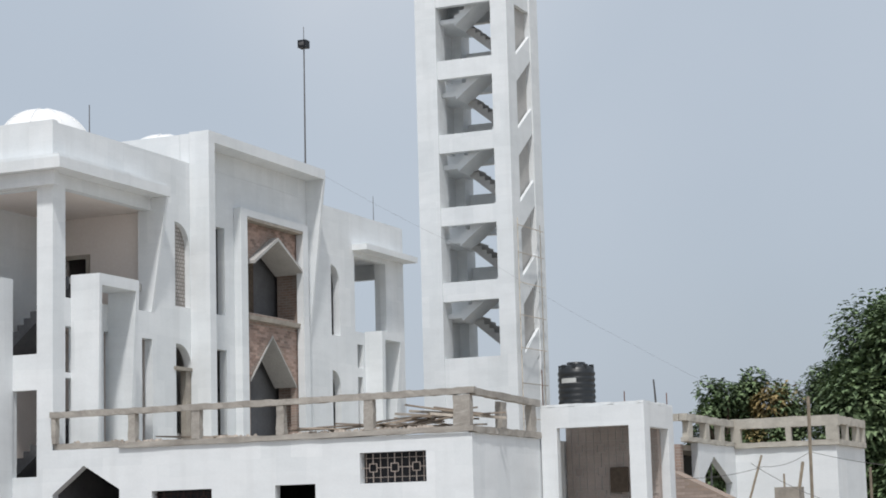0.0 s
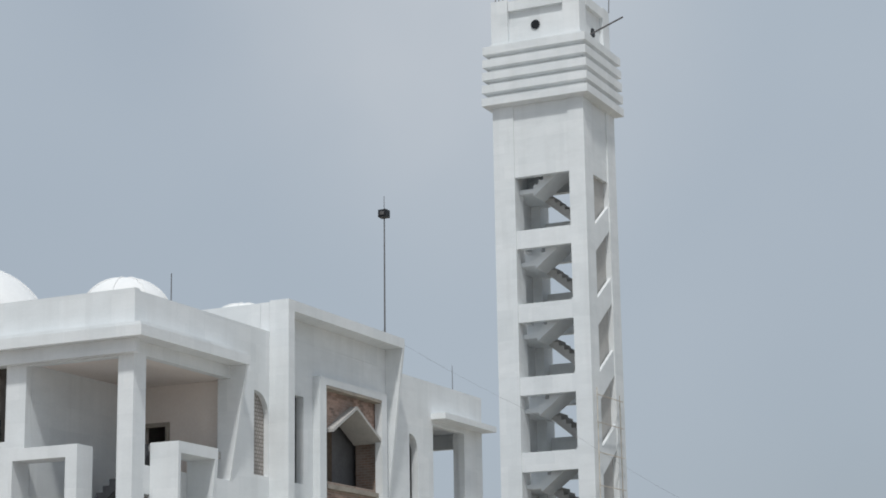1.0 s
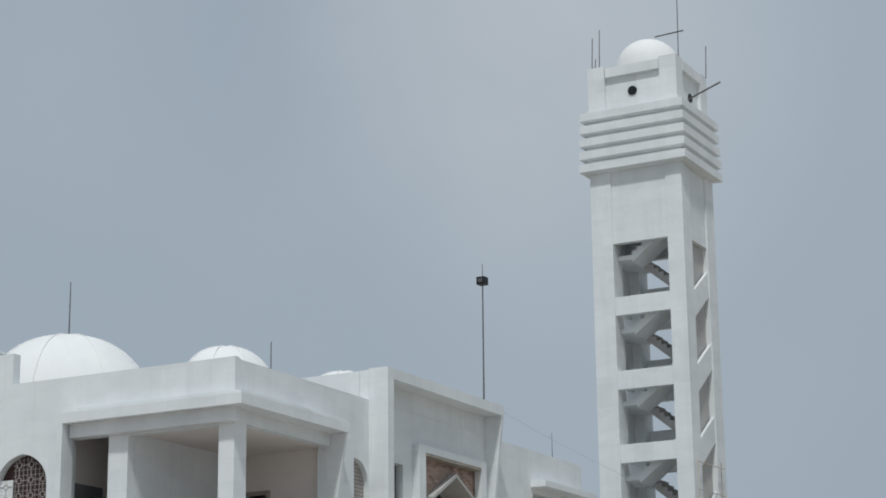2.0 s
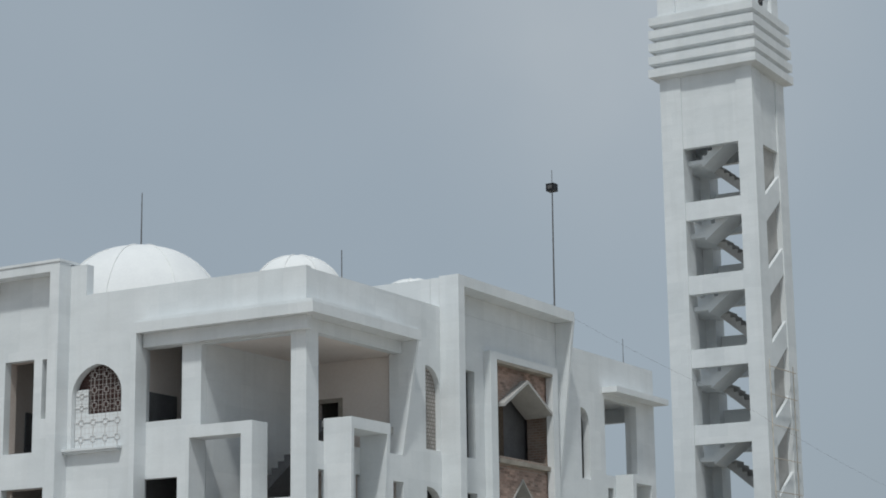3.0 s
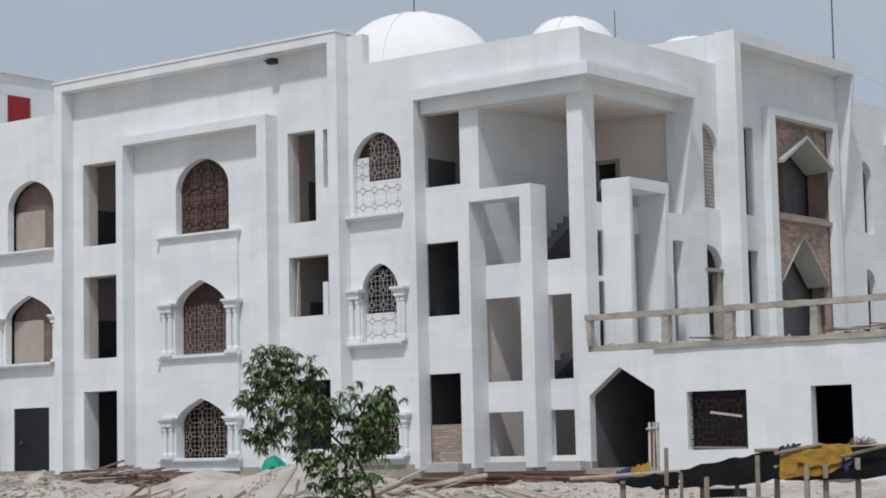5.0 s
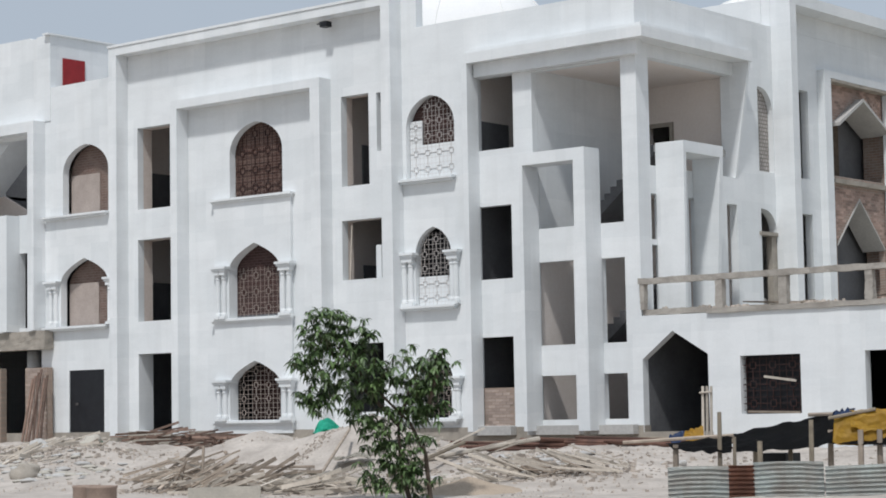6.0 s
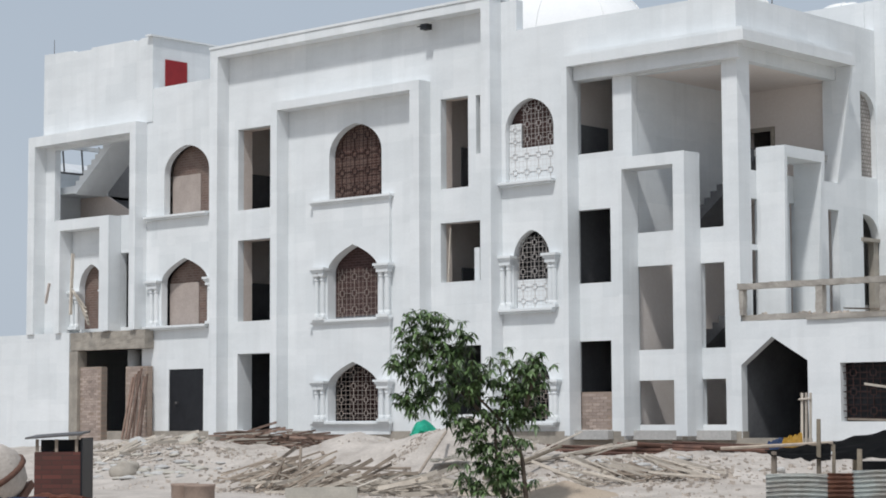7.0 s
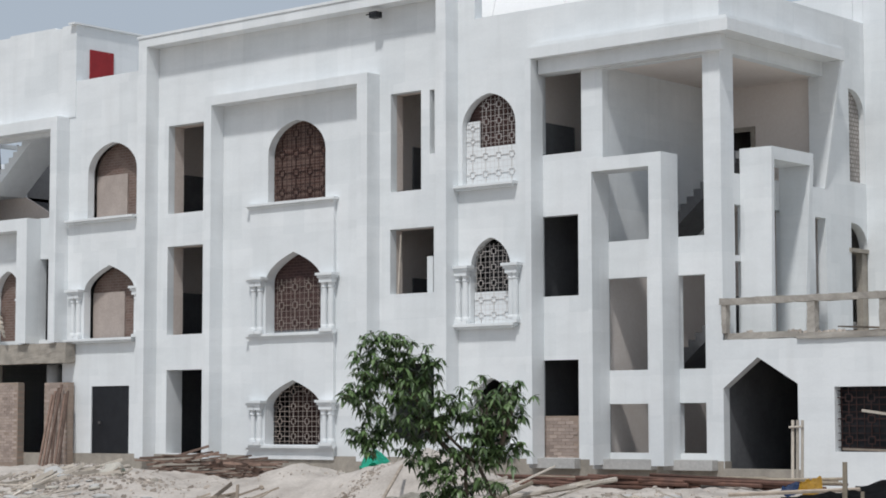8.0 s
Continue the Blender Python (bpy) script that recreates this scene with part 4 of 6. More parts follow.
for x, y, z0, z1 in ((-3.65, 31.0, 29.5, 31.1), (-3.4, 31.2, 29.5, 31.5), (-3.7, 31.4, 29.5, 30.3), (0.1, 31.4, 29.5, 33.2), (0.35, 33.9, 29.5, 30.95)):
    part("rebar", rod(bmesh.new(), (x, y, z0), (x + 0.06, y, z1), 0.022, 0.018), STEEL, tower)
part("outrigger_pole", rod(bmesh.new(), (0.2, 32.0, 28.0), (1.6, 32.2, 28.6), 0.035), STEEL, tower)
part("outrigger_pole", rod(bmesh.new(), (-1.3, 32.4, 31.2), (0.0, 32.4, 31.25), 0.03), STEEL, tower)
scaff = thing("bamboo_scaffold", "thin bamboo ladder scaffold against the minaret side", "scaffold")
for dy in (0.25, 2.8):
    part("upright", rod(bmesh.new(), (TX1 + 0.10, TY0 + dy, 0.0), (TX1 + 0.10, TY0 + dy, 13.0), 0.026, 0.02), PALE_WOOD, scaff)
for z in (5.0, 6.4, 7.8, 9.1, 10.4, 11.6, 12.7):
    part("rung", rod(bmesh.new(), (TX1 + 0.15, TY0 + 0.1, z), (TX1 + 0.15, TY0 + 3.0, z + 0.05), 0.02), PALE_WOOD, scaff)

# ---- the low annex with its roof terrace ----
AX1 = 10.9
annex = thing("annex", "low white flat-roofed annex with a pointed gateway and dark windows", "building")
gate_loop = [(-0.57, -0.5), (1.40, -0.5), (1.40, 1.88), (0.36, 2.50), (-0.57, 1.80)]
part("front_wall", sheet([(-0.58, -1.0), (-0.58, 2.92), (AX1, 2.86), (AX1, -1.0)], [gate_loop, rect(2.33, 4.02, 0.36, 1.80), rect(5.76, 6.84, -0.5, 1.82), rect(8.02, 9.73, 1.78, 2.50)], "x", -0.06, 0.20), WHITE, annex)
part("side_wall", cube(AX1 - 0.22, AX1, 0.202, 12.0, -1.0, 2.86), WHITE, annex)
part("roof", cube(-0.57, AX1 - 0.23, 0.202, 21.0, 2.62, 2.84), PALE_CONC, annex)
# dark tone here puts the gateway's inner shade into its walls and floor
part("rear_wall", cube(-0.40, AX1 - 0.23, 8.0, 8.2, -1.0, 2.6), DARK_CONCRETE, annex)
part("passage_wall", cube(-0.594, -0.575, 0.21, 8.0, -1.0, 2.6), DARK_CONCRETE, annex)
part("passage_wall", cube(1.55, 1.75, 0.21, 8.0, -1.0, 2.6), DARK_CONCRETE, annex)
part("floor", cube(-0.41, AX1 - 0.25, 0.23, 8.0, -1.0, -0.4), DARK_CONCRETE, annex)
part("threshold", cube(-0.57, 1.5, -0.12, 0.19, -0.6, -0.05), CONCRETE, annex)
# each window is a black sheet in place of the dark room inside
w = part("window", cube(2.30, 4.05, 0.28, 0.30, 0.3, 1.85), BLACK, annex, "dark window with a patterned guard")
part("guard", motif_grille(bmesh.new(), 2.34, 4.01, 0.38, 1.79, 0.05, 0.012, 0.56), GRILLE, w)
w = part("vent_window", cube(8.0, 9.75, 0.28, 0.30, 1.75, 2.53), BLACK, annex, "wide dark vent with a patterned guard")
part("guard", motif_grille(bmesh.new(), 8.04, 9.71, 1.80, 2.48, 0.04, 0.009, 0.56), GRILLE_TAN, w)
rail = thing("terrace_railing", "rough grey concrete railing on the annex roof edge", "railing")
part("kerb", rough(cube(1.42, AX1 + 0.06, -0.13, 0.12, 2.89, 3.02)), RAIL_CONC, rail)
part("kerb", rough(cube(-0.55, 1.418, -0.03, 0.3, 2.925, 3.07)), RAIL_CONC, rail)
part("kerb", rough(cube(AX1 - 0.16, AX1 + 0.06, 0.122, 4.38, 2.865, 3.02)), RAIL_CONC, rail)
xs = [-0.62, 1.5, 3.55, 5.95, 8.3, AX1 + 0.1]
for a, b in zip(xs, xs[1:]):
    part("top_rail", rough(beam(bmesh.new(), (a, -0.05, 3.82 + 0.02 * math.sin(a * 3)), (b - 0.003, -0.05, 3.82 + 0.02 * math.sin(b * 3)), 0.17, 0.15)), RAIL_CONC, rail)
part("top_rail", rough(beam(bmesh.new(), (AX1 - 0.02, 0.05, 3.82), (AX1 - 0.02, 4.36, 3.74), 0.17, 0.16)), RAIL_CONC, rail)
for x, w_ in ((-0.5, 0.12), (1.80, 0.20), (3.62, 0.22), (5.95, 0.2), (8.3, 0.24), (10.68, 0.42)):
    part("post", rough(cube(x - w_ / 2, x + w_ / 2, -0.12, 0.06, 3.023 if x > 1 else 3.073, 3.74)), RAIL_CONC, rail)
for y in (1.9, 3.9):
    part("post", rough(cube(AX1 - 0.12, AX1 + 0.05, y - 0.17, y + 0.17, 3.023, 3.66)), RAIL_CONC, rail)
# rods and boards stacked on the terrace
rng = random.Random(5)


def lumber(name, label, spots, mat, n, length, size, group, tilt=0.06, rise=0.5):
    """Boards or rods dropped in a heap; each is a thing of its own."""
    for k in range(n):
        x, y, z, ang = spots[k % len(spots)]
        a = ang + rng.uniform(-0.45, 0.45)
        ln = length * rng.uniform(0.55, 1.1)
        cx, cy = x + rng.uniform(-0.5, 0.5), y + rng.uniform(-0.3, 0.3)
        cz = z + rng.random() * rise * 0.4
        d = Vector((math.cos(a), math.sin(a), rng.uniform(-tilt, tilt))) * ln / 2
        c = Vector((cx, cy, cz + size[1]))
        bm = beam(bmesh.new(), c - d, c + d, size[0] * rng.uniform(0.7, 1.2), size[1]) if len(size) == 2 else rod(bmesh.new(), c - d, c + d, size[0])
        lone(name, bm, mat, label, name.replace("_", " "), group)


lumber("timber_board", "weathered shuttering board heaped on the terrace", [(8.6, 0.7, 3.0, 0.1), (9.4, 0.9, 3.05, 0.25), (7.9, 0.8, 3.0, -0.1), (9.9, 1.0, 3.1, 0.3)], WOOD, 20, 2.2, (0.14, 0.035), "boards on the terrace", 0.16, 0.9)
lumber("timber_board", "weathered shuttering board heaped on the terrace", [(3.1, 0.5, 3.0, 0.05), (2.7, 0.6, 3.0, 0.2), (6.5, 0.3, 3.02, 0.0), (7.2, 0.2, 3.03, 0.05)], WOOD, 12, 1.6, (0.12, 0.03), "boards on the terrace", 0.08, 0.35)
lumber("timber_board", "pale prop of sawn timber leaning on the terrace", [(10.0, 0.9, 3.15, 0.5), (9.3, 1.1, 3.2, -0.5)], PALE_WOOD, 5, 1.8, (0.08, 0.06), "boards on the terrace", 0.35, 0.5)

# ---- gatehouse with water tank ----
gate = thing("gatehouse", "small white flat-roofed gatehouse with a wide screened opening", "building")
part("front_wall", sheet(rect(10.94, 13.65, -1.0, 3.62), [rect(11.36, 13.24, -0.5, 3.10)], "x", 4.4, 4.62), WHITE, gate)
part("side_wall", sheet(rect(4.622, 6.85, -1.0, 3.62), [rect(4.85, 6.4, -0.4, 3.06)], "y", 13.65, 13.43), WHITE, gate)
part("roof", rough(cube(10.95, 13.64, 4.41, 6.85, 3.623, 3.69), 9, 0.02), WHITE, gate)
part("rear_wall", sheet(rect(10.95, 13.42, -1.0, 3.6), [rect(12.22, 12.55, 1.55, 2.08)], "x", 6.2, 6.4), PATCH, gate)
part("screen", motif_grille(bmesh.new(), 11.0, 13.40, 0.0, 3.5, 6.165, 0.004, 0.55, 0.02), PLASTER, gate, "raised square pattern on the rear wall")
part("hatch", cube(12.15, 12.62, 6.10, 6.16, 1.5, 2.13), BARK, gate, "small dark brown hatch")
tank = thing("water_tank", "ribbed black plastic water tank on the gatehouse roof", "tank")
TKX, TKY, TKZ = 11.30, 6.2, 3.703
prof = [(0.0, TKZ), (0.48, TKZ)]
for k in range(6):
    z = TKZ + 0.06 + k * 0.15
    prof += [(0.465, z), (0.485, z + 0.03), (0.485, z + 0.09), (0.465, z + 0.12)]
prof += [(0.46, TKZ + 0.97), (0.40, TKZ + 1.06), (0.22, TKZ + 1.12)]
part("body", lathe(bmesh.new(), prof, TKX, TKY, 32), TANK, tank, "", True)
part("lid", lathe(bmesh.new(), [(0.24, TKZ + 1.10), (0.24, TKZ + 1.17), (0.0, TKZ + 1.19)], TKX, TKY, 20), TANK, tank, "", True)
for k in range(8):
    a = k * math.pi / 4 + 0.2
    part("lug", cube(TKX + 0.40 * math.cos(a) - 0.05, TKX + 0.40 * math.cos(a) + 0.05, TKY + 0.40 * math.sin(a) - 0.05, TKY + 0.40 * math.sin(a) + 0.05, TKZ + 0.98, TKZ + 1.10), TANK, tank)
bm = bmesh.new()
ring = [(TKX + 0.49 * math.cos(a), TKY + 0.49 * math.sin(a)) for a in (radians(d) for d in range(-122, -62, 10))]
for (xa, ya), (xb, yb) in zip(ring, ring[1:]):
    bm.faces.new([bm.verts.new(p) for p in ((xa, ya, TKZ + 0.62), (xb, yb, TKZ + 0.62), (xb, yb, TKZ + 0.74), (xa, ya, TKZ + 0.74))])
part("print_bar", bm, LABELS, tank, "pale printed bar")
for x, y, z in ((10.98, 4.5, 4.6), (13.1, 4.6, 3.95), (13.55, 6.7, 4.0)):
    lone("rebar_stub", rod(bmesh.new(), (x, y, 3.6), (x, y, z), 0.016), RUST, "rusty starter bar on the gatehouse roof", "rebar", "starter bars")

# ---- the low building on the far side ----
lowb = thing("low_building", "low white building with raw concrete roof railing", "building")
part("front_wall", cube(12.62, 15.85, 16.0, 16.25, -1.0, 2.86), WHITE, lowb)
part("right_wall", cube(15.6, 15.85, 16.252, 20.0, -1.0, 2.86), WHITE, lowb)
part("left_wall", sheet(rect(12.0, 15.998, -1.0, 2.92), [[(12.6, 1.2), (15.5, 1.2), (15.5, 1.85), (13.6, 2.58), (12.6, 2.0)]], "y", 12.80, 12.60), WHITE, lowb)
# one black sheet paints the darkness behind the pointed opening
part("unlit_room_backing", cube(11.4, 11.5, 12.0, 15.9, -1.0, 2.8), BLACK, lowb)
part("wing_wall", cube(11.0, 12.58, 11.0, 11.25, -1.0, 2.86), BRICK_NICHE_X, lowb, "unplastered brick wall")
part("roof", cube(12.9, 15.59, 16.252, 20.0, 2.70, 2.855), CONCRETE, lowb)
part("wing_roof", cube(11.0, 12.59, 11.26, 20.0, 2.70, 2.855), CONCRETE, lowb)
part("glazing_bar", cube(12.68, 12.72, 13.58, 13.64, 1.2, 2.5), STEEL, lowb)
lrail = thing("roof_railing", "rough pale concrete railing on the low building", "railing")
part("kerb", rough(cube(12.7, 15.95, 15.9, 16.15, 2.863, 3.02)), PALE_CONC, lrail)
part("kerb", rough(cube(12.6, 12.85, 11.0, 15.89, 2.923, 3.05)), PALE_CONC, lrail)
part("kerb", rough(cube(15.72, 15.95, 16.16, 19.8, 2.863, 3.02)), PALE_CONC, lrail)
part("top_rail", rough(cube(12.7, 15.95, 15.9, 16.12, 3.44, 3.74)), PALE_CONC, lrail)
part("top_rail", rough(cube(12.62, 12.83, 10.9, 15.89, 3.50, 3.70)), PALE_CONC, lrail)
part("top_rail", rough(cube(10.9, 12.6, 10.9, 11.1, 3.50, 3.70)), PALE_CONC, lrail)
part("top_rail", rough(cube(15.74, 15.95, 16.13, 19.8, 3.48, 3.72)), PALE_CONC, lrail)
for x, y, w_ in ((12.85, 15.99, 0.3), (14.45, 15.99, 0.16), (15.75, 15.99, 0.36)):
    part("post", rough(cube(x - w_ / 2, x + w_ / 2, y - 0.09, y + 0.1, 3.023, 3.438)), PALE_CONC, lrail)
for y in (11.3, 13.0, 14.6):
    part("post", rough(cube(12.63, 12.82, y - 0.2, y + 0.2, 3.053, 3.498)), PALE_CONC, lrail)
for y in (17.3, 18.8, 19.7):
    part("post", rough(cube(15.76, 15.93, y - 0.14, y + 0.14, 3.023, 3.478)), PALE_CONC, lrail)
# brick ramp heap in front of it
heap = lone("brick_ramp", solid(bmesh.new(), [(10.95, 10.0, -1.0), (15.2, 10.0, -1.0), (14.4, 10.0, 1.2), (12.6, 10.0, 2.1), (10.95, 10.0, 2.4)], (0, 0.9, 0)), BRICK_TAN, "sloping stack of weathered bricks beside the gatehouse", "bricks")
for p, q, r in (((14.2, 9.3, -1.0), (15.3, 9.3, 2.4), 0.035), ((16.5, 9.6, -1.0), (16.55, 9.6, 3.9), 0.05), ((15.95, 9.6, 0.2), (16.3, 9.7, 2.2), 0.05), ((15.8, 9.6, 0.0), (15.8, 9.6, 1.9), 0.03), ((18.0, 10.0, -1.0), (18.0, 10.0, 2.0), 0.04)):
    lone("bamboo_pole", rod(bmesh.new(), p, q, r), BAMBOO, "grey bamboo pole standing in the yard", "pole", "yard poles")
lone("concrete_stub", cube(15.55, 16.2, 9.5, 10.1, -1.0, 1.55), CONCRETE, "raw concrete column stub with bars", "column")
lone("radio_mast", rod(bmesh.new(), (2.8, 42.0, -1.0), (2.3, 42.0, 7.1), 0.12, 0.04), STEEL, "thin grey mast behind the low building", "mast")
# cables
def cable(points, r=0.012, sag=0.25):
    cu = bpy.data.curves.new("cable", "CURVE")
    cu.dimensions, cu.bevel_depth = "3D", r
    s = cu.splines.new("POLY")
    n = 16
    pts = []
    for p, q in zip(points, points[1:]):
        for i in range(n):
            t = i / n
            v = Vector(p).lerp(Vector(q), t)
            v.z -= sag * 4 * t * (1 - t)
            pts.append(v)
    pts.append(Vector(points[-1]))
    s.points.add(len(pts) - 1)
    for sp_, v in zip(s.points, pts):
        sp_.co = (*v, 1)
    cu.materials.append(STEEL)
    return tagged(new("cable", cu), "thin grey cable slung across the site", "cable", "site cables")


cable([(-1.43, 16.0, 12.9), (0.9, 26.0, 10.75), (4.37, 32.78, 7.8), (8.5, 41.0, 5.0)], 0.0026, 0.12)
cable([(-1.43, 16.0, 13.0), (-2.3, 12.0, 12.4)], 0.0035, 0.1)
cable([(12.8, 9.2, 1.9), (15.3, 9.4, 2.1), (16.52, 9.6, 2.45), (20.0, 10.5, 1.9)], 0.007, 0.12)
cable([(15.0, 9.3, 2.2), (17.2, 9.0, 1.1)], 0.007, 0.1)

# ---- ground and sand ----
def height(x, y):
    """The building site: flat low ground that rises in sand heaps along the front of the mosque."""
    d = -y
    k = max(0.0, min(1.0, (15.5 - d) / 11.0))
    rise = k * k * (3 - 2 * k)
    z = -1.0 + 0.52 * rise
    for hx, hy, r, h in ((-5.0, -9.6, 3.4, 0.92), (-1.2, -9.8, 3.0, 1.16), (-12.2, -9.4, 5.0, 0.82), (-8.6, -11.2, 3.0, 0.42), (3.2, -8.4, 4.5, 0.40), (-18.5, -6.0, 6.0, 0.42), (-14.5, -12.5, 3.0, 0.4), (-10.0, -13.2, 4.2, 0.34), (-5.6, -13.6, 2.8, 0.3), (0.2, -13.2, 2.4, 0.36), (5.2, -11.6, 2.4, 0.24), (-3.6, -13.4, 2.2, 0.3)):
        q = math.hypot(x - hx, (y - hy) * 1.15) / r
        z += h * max(0.0, 1 - q) ** 1.15
    soft = min(1.0, 0.25 + rise)
    z += soft * (noise.noise(Vector((x * 9.0, y * 9.0, 4.4))) * 0.022 + noise.noise(Vector((x * 0.45, y * 0.45, 3.1))) * 0.14 + noise.noise(Vector((x * 1.3, y * 1.3, 7.7))) * 0.085 + noise.noise(Vector((x * 3.9, y * 3.9, 1.7))) * 0.055)
    return z


def ground_sheet(x0, x1, y0, y1, step):
    nx, ny = int((x1 - x0) / step), int((y1 - y0) / step)
    verts = [(x0 + i * step, y0 + j * step, height(x0 + i * step, y0 + j * step)) for j in range(ny + 1) for i in range(nx + 1)]
    faces = [(j * (nx + 1) + i, j * (nx + 1) + i + 1, (j + 1) * (nx + 1) + i + 1, (j + 1) * (nx + 1) + i) for j in range(ny) for i in range(nx)]
    me = bpy.data.meshes.new("sand_ground")
    me.from_pydata(verts, [], faces)
    me.materials.append(SAND)
    me.shade_smooth()
    return tagged(new("sand_ground", me), "heaps of pale grey sand and rubble before the mosque", "sand", kind="structure")


ground_sheet(-36.0, 20.0, -26.0, 0.0, 0.09)
bm = bmesh.new()
for x0, x1, y0, y1 in ((-2500, 2500, -2500, -25.95), (-2500, -35.95, -25.95, 0.0), (19.95, 2500, -25.95, 0.0), (-2500, 2500, 0.0, 2500)):
    bm.faces.new([bm.verts.new(p) for p in ((x0, y0, -1.12), (x1, y0, -1.12), (x1, y1, -1.12), (x0, y1, -1.12))])
lone("ground", bm, EARTH, "flat dry earth around the site", "ground", kind="structure")
# ---- plants ----
def leaf_fan(verts, faces, base, out, length, width, droop):
    """One lance-shaped leaf, folded along its rib."""
    out = Vector(out).normalized()
    side = out.cross(Vector((0, 0, 1)))
    side = side.normalized() if side.length > 1e-3 else Vector((1, 0, 0))
    b = Vector(base)
    m = b + out * length * 0.5 + Vector((0, 0, -droop * length * 0.15))
    t = b + out * length + Vector((0, 0, -droop * length * 0.55))
    i = len(verts)
    lift = Vector((0, 0, 0.12 * width))
    verts += [b, m + side * width / 2 + lift, t, m - side * width / 2 + lift, m]
    faces += [(i, i + 1, i + 4), (i + 1, i + 2, i + 4), (i, i + 4, i + 3), (i + 3, i + 4, i + 2)]


def leaf_mesh(name, verts, faces, mat):
    me = bpy.data.meshes.new(name)
    me.from_pydata([tuple(v) for v in verts], [], faces)
    me.materials.append(mat)
    return me


def sapling():
    """A young mango tree: bent stems, and tufts of drooping leaves in uneven lobes."""
    r = random.Random(11)
    tree = thing("mango_tree", "young mango tree with drooping dark green leaves", "tree")
    c = Vector((4.95, -16.4, 0.0))
    u, w = Vector((0.741, 0.671, 0)), Vector((-0.671, 0.741, 0))

    def at(a, b, z):
        return c + u * a + w * b + Vector((0, 0, z))
    stems = [[at(0.80, 0, -1.05), at(0.72, 0.02, -0.2), at(0.45, 0.05, 0.35), at(-0.1, 0.0, 0.9), at(-0.85, 0.0, 1.75)],
             [at(0.45, 0.1, -1.05), at(0.30, 0.1, -0.6), at(0.25, 0.1, 0.2), at(0.40, 0.05, 0.8), at(0.65, 0.0, 1.35)],
             [at(0.35, 0.1, 0.2), at(-0.1, 0.15, 0.7), at(-0.5, 0.2, 1.1)], [at(0.72, 0.05, 0.35), at(0.85, -0.1, 0.9), at(0.95, -0.15, 1.2)]]
    for pts in stems:
        bm = bmesh.new()
        for k, (p, q) in enumerate(zip(pts, pts[1:])):
            rod(bm, p, q, 0.045 - 0.008 * k, 0.037 - 0.008 * k, 7)
        part("trunk", bm, BARK, tree)
    lobes = [(-0.88, 0.08, 1.38, 0.78, 0.70, 0.72), (-1.11, 0.00, 2.01, 0.42, 0.38, 0.42), (-0.53, 0.08, 1.91, 0.42, 0.38, 0.34), (-0.85, 0.00, 2.27, 0.34, 0.31, 0.20), (-1.26, 0.08, 0.83, 0.30, 0.27, 0.40), (-1.39, 0.00, 1.48, 0.32, 0.29, 0.24), (-0.15, 0.08, 1.23, 0.45, 0.41, 0.46), (-0.25, 0.00, 0.66, 0.52, 0.47, 0.46), (0.62, 0.08, 1.26, 0.55, 0.50, 0.46), (0.97, 0.00, 1.28, 0.34, 0.31, 0.38), (0.52, 0.08, 0.66, 0.42, 0.38, 0.40), (-0.15, 0.00, 0.16, 0.30, 0.27, 0.36), (0.32, 0.08, -0.04, 0.58, 0.52, 0.44), (0.05, 0.00, -0.50, 0.60, 0.54, 0.38), (0.52, 0.08, -0.62, 0.44, 0.40, 0.30), (0.82, 0.04, 0.70, 0.34, 0.30, 0.45)]
    verts, faces, twigs = [], [], bmesh.new()
    for a, b, z, ra, rb, rz in lobes:
        n = int(185 * ra * rz) + 7
        for _ in range(n):
            th, ph = r.uniform(0, 2 * math.pi), math.acos(r.uniform(-1, 1))
            k = r.uniform(0.35, 1.08)
            p = at(a + ra * k * math.sin(ph) * math.cos(th), b + rb * k * math.sin(ph) * math.sin(th), z + rz * k * math.cos(ph))
            turn = r.uniform(0, 6.28)
            rod(twigs, p, p + Vector((0, 0, -0.10)) + (at(a, b, z) - p) * 0.2, 0.005, 0.006, 3)
            for j in range(r.randint(7, 11)):
                ang = turn + j * 2.4
                el = r.uniform(-0.7, 0.55)
                leaf_fan(verts, faces, p, (math.cos(ang) * math.cos(el), math.sin(ang) * math.cos(el), math.sin(el)), r.uniform(0.11, 0.19), r.uniform(0.045, 0.07), r.uniform(0.6, 1.7))
    crown = new("crown", leaf_mesh("crown", verts, faces, LEAF))
    crown.parent = tree
    tagged(part("twig", twigs, BARK, tree), kind="stuff")


sapling()


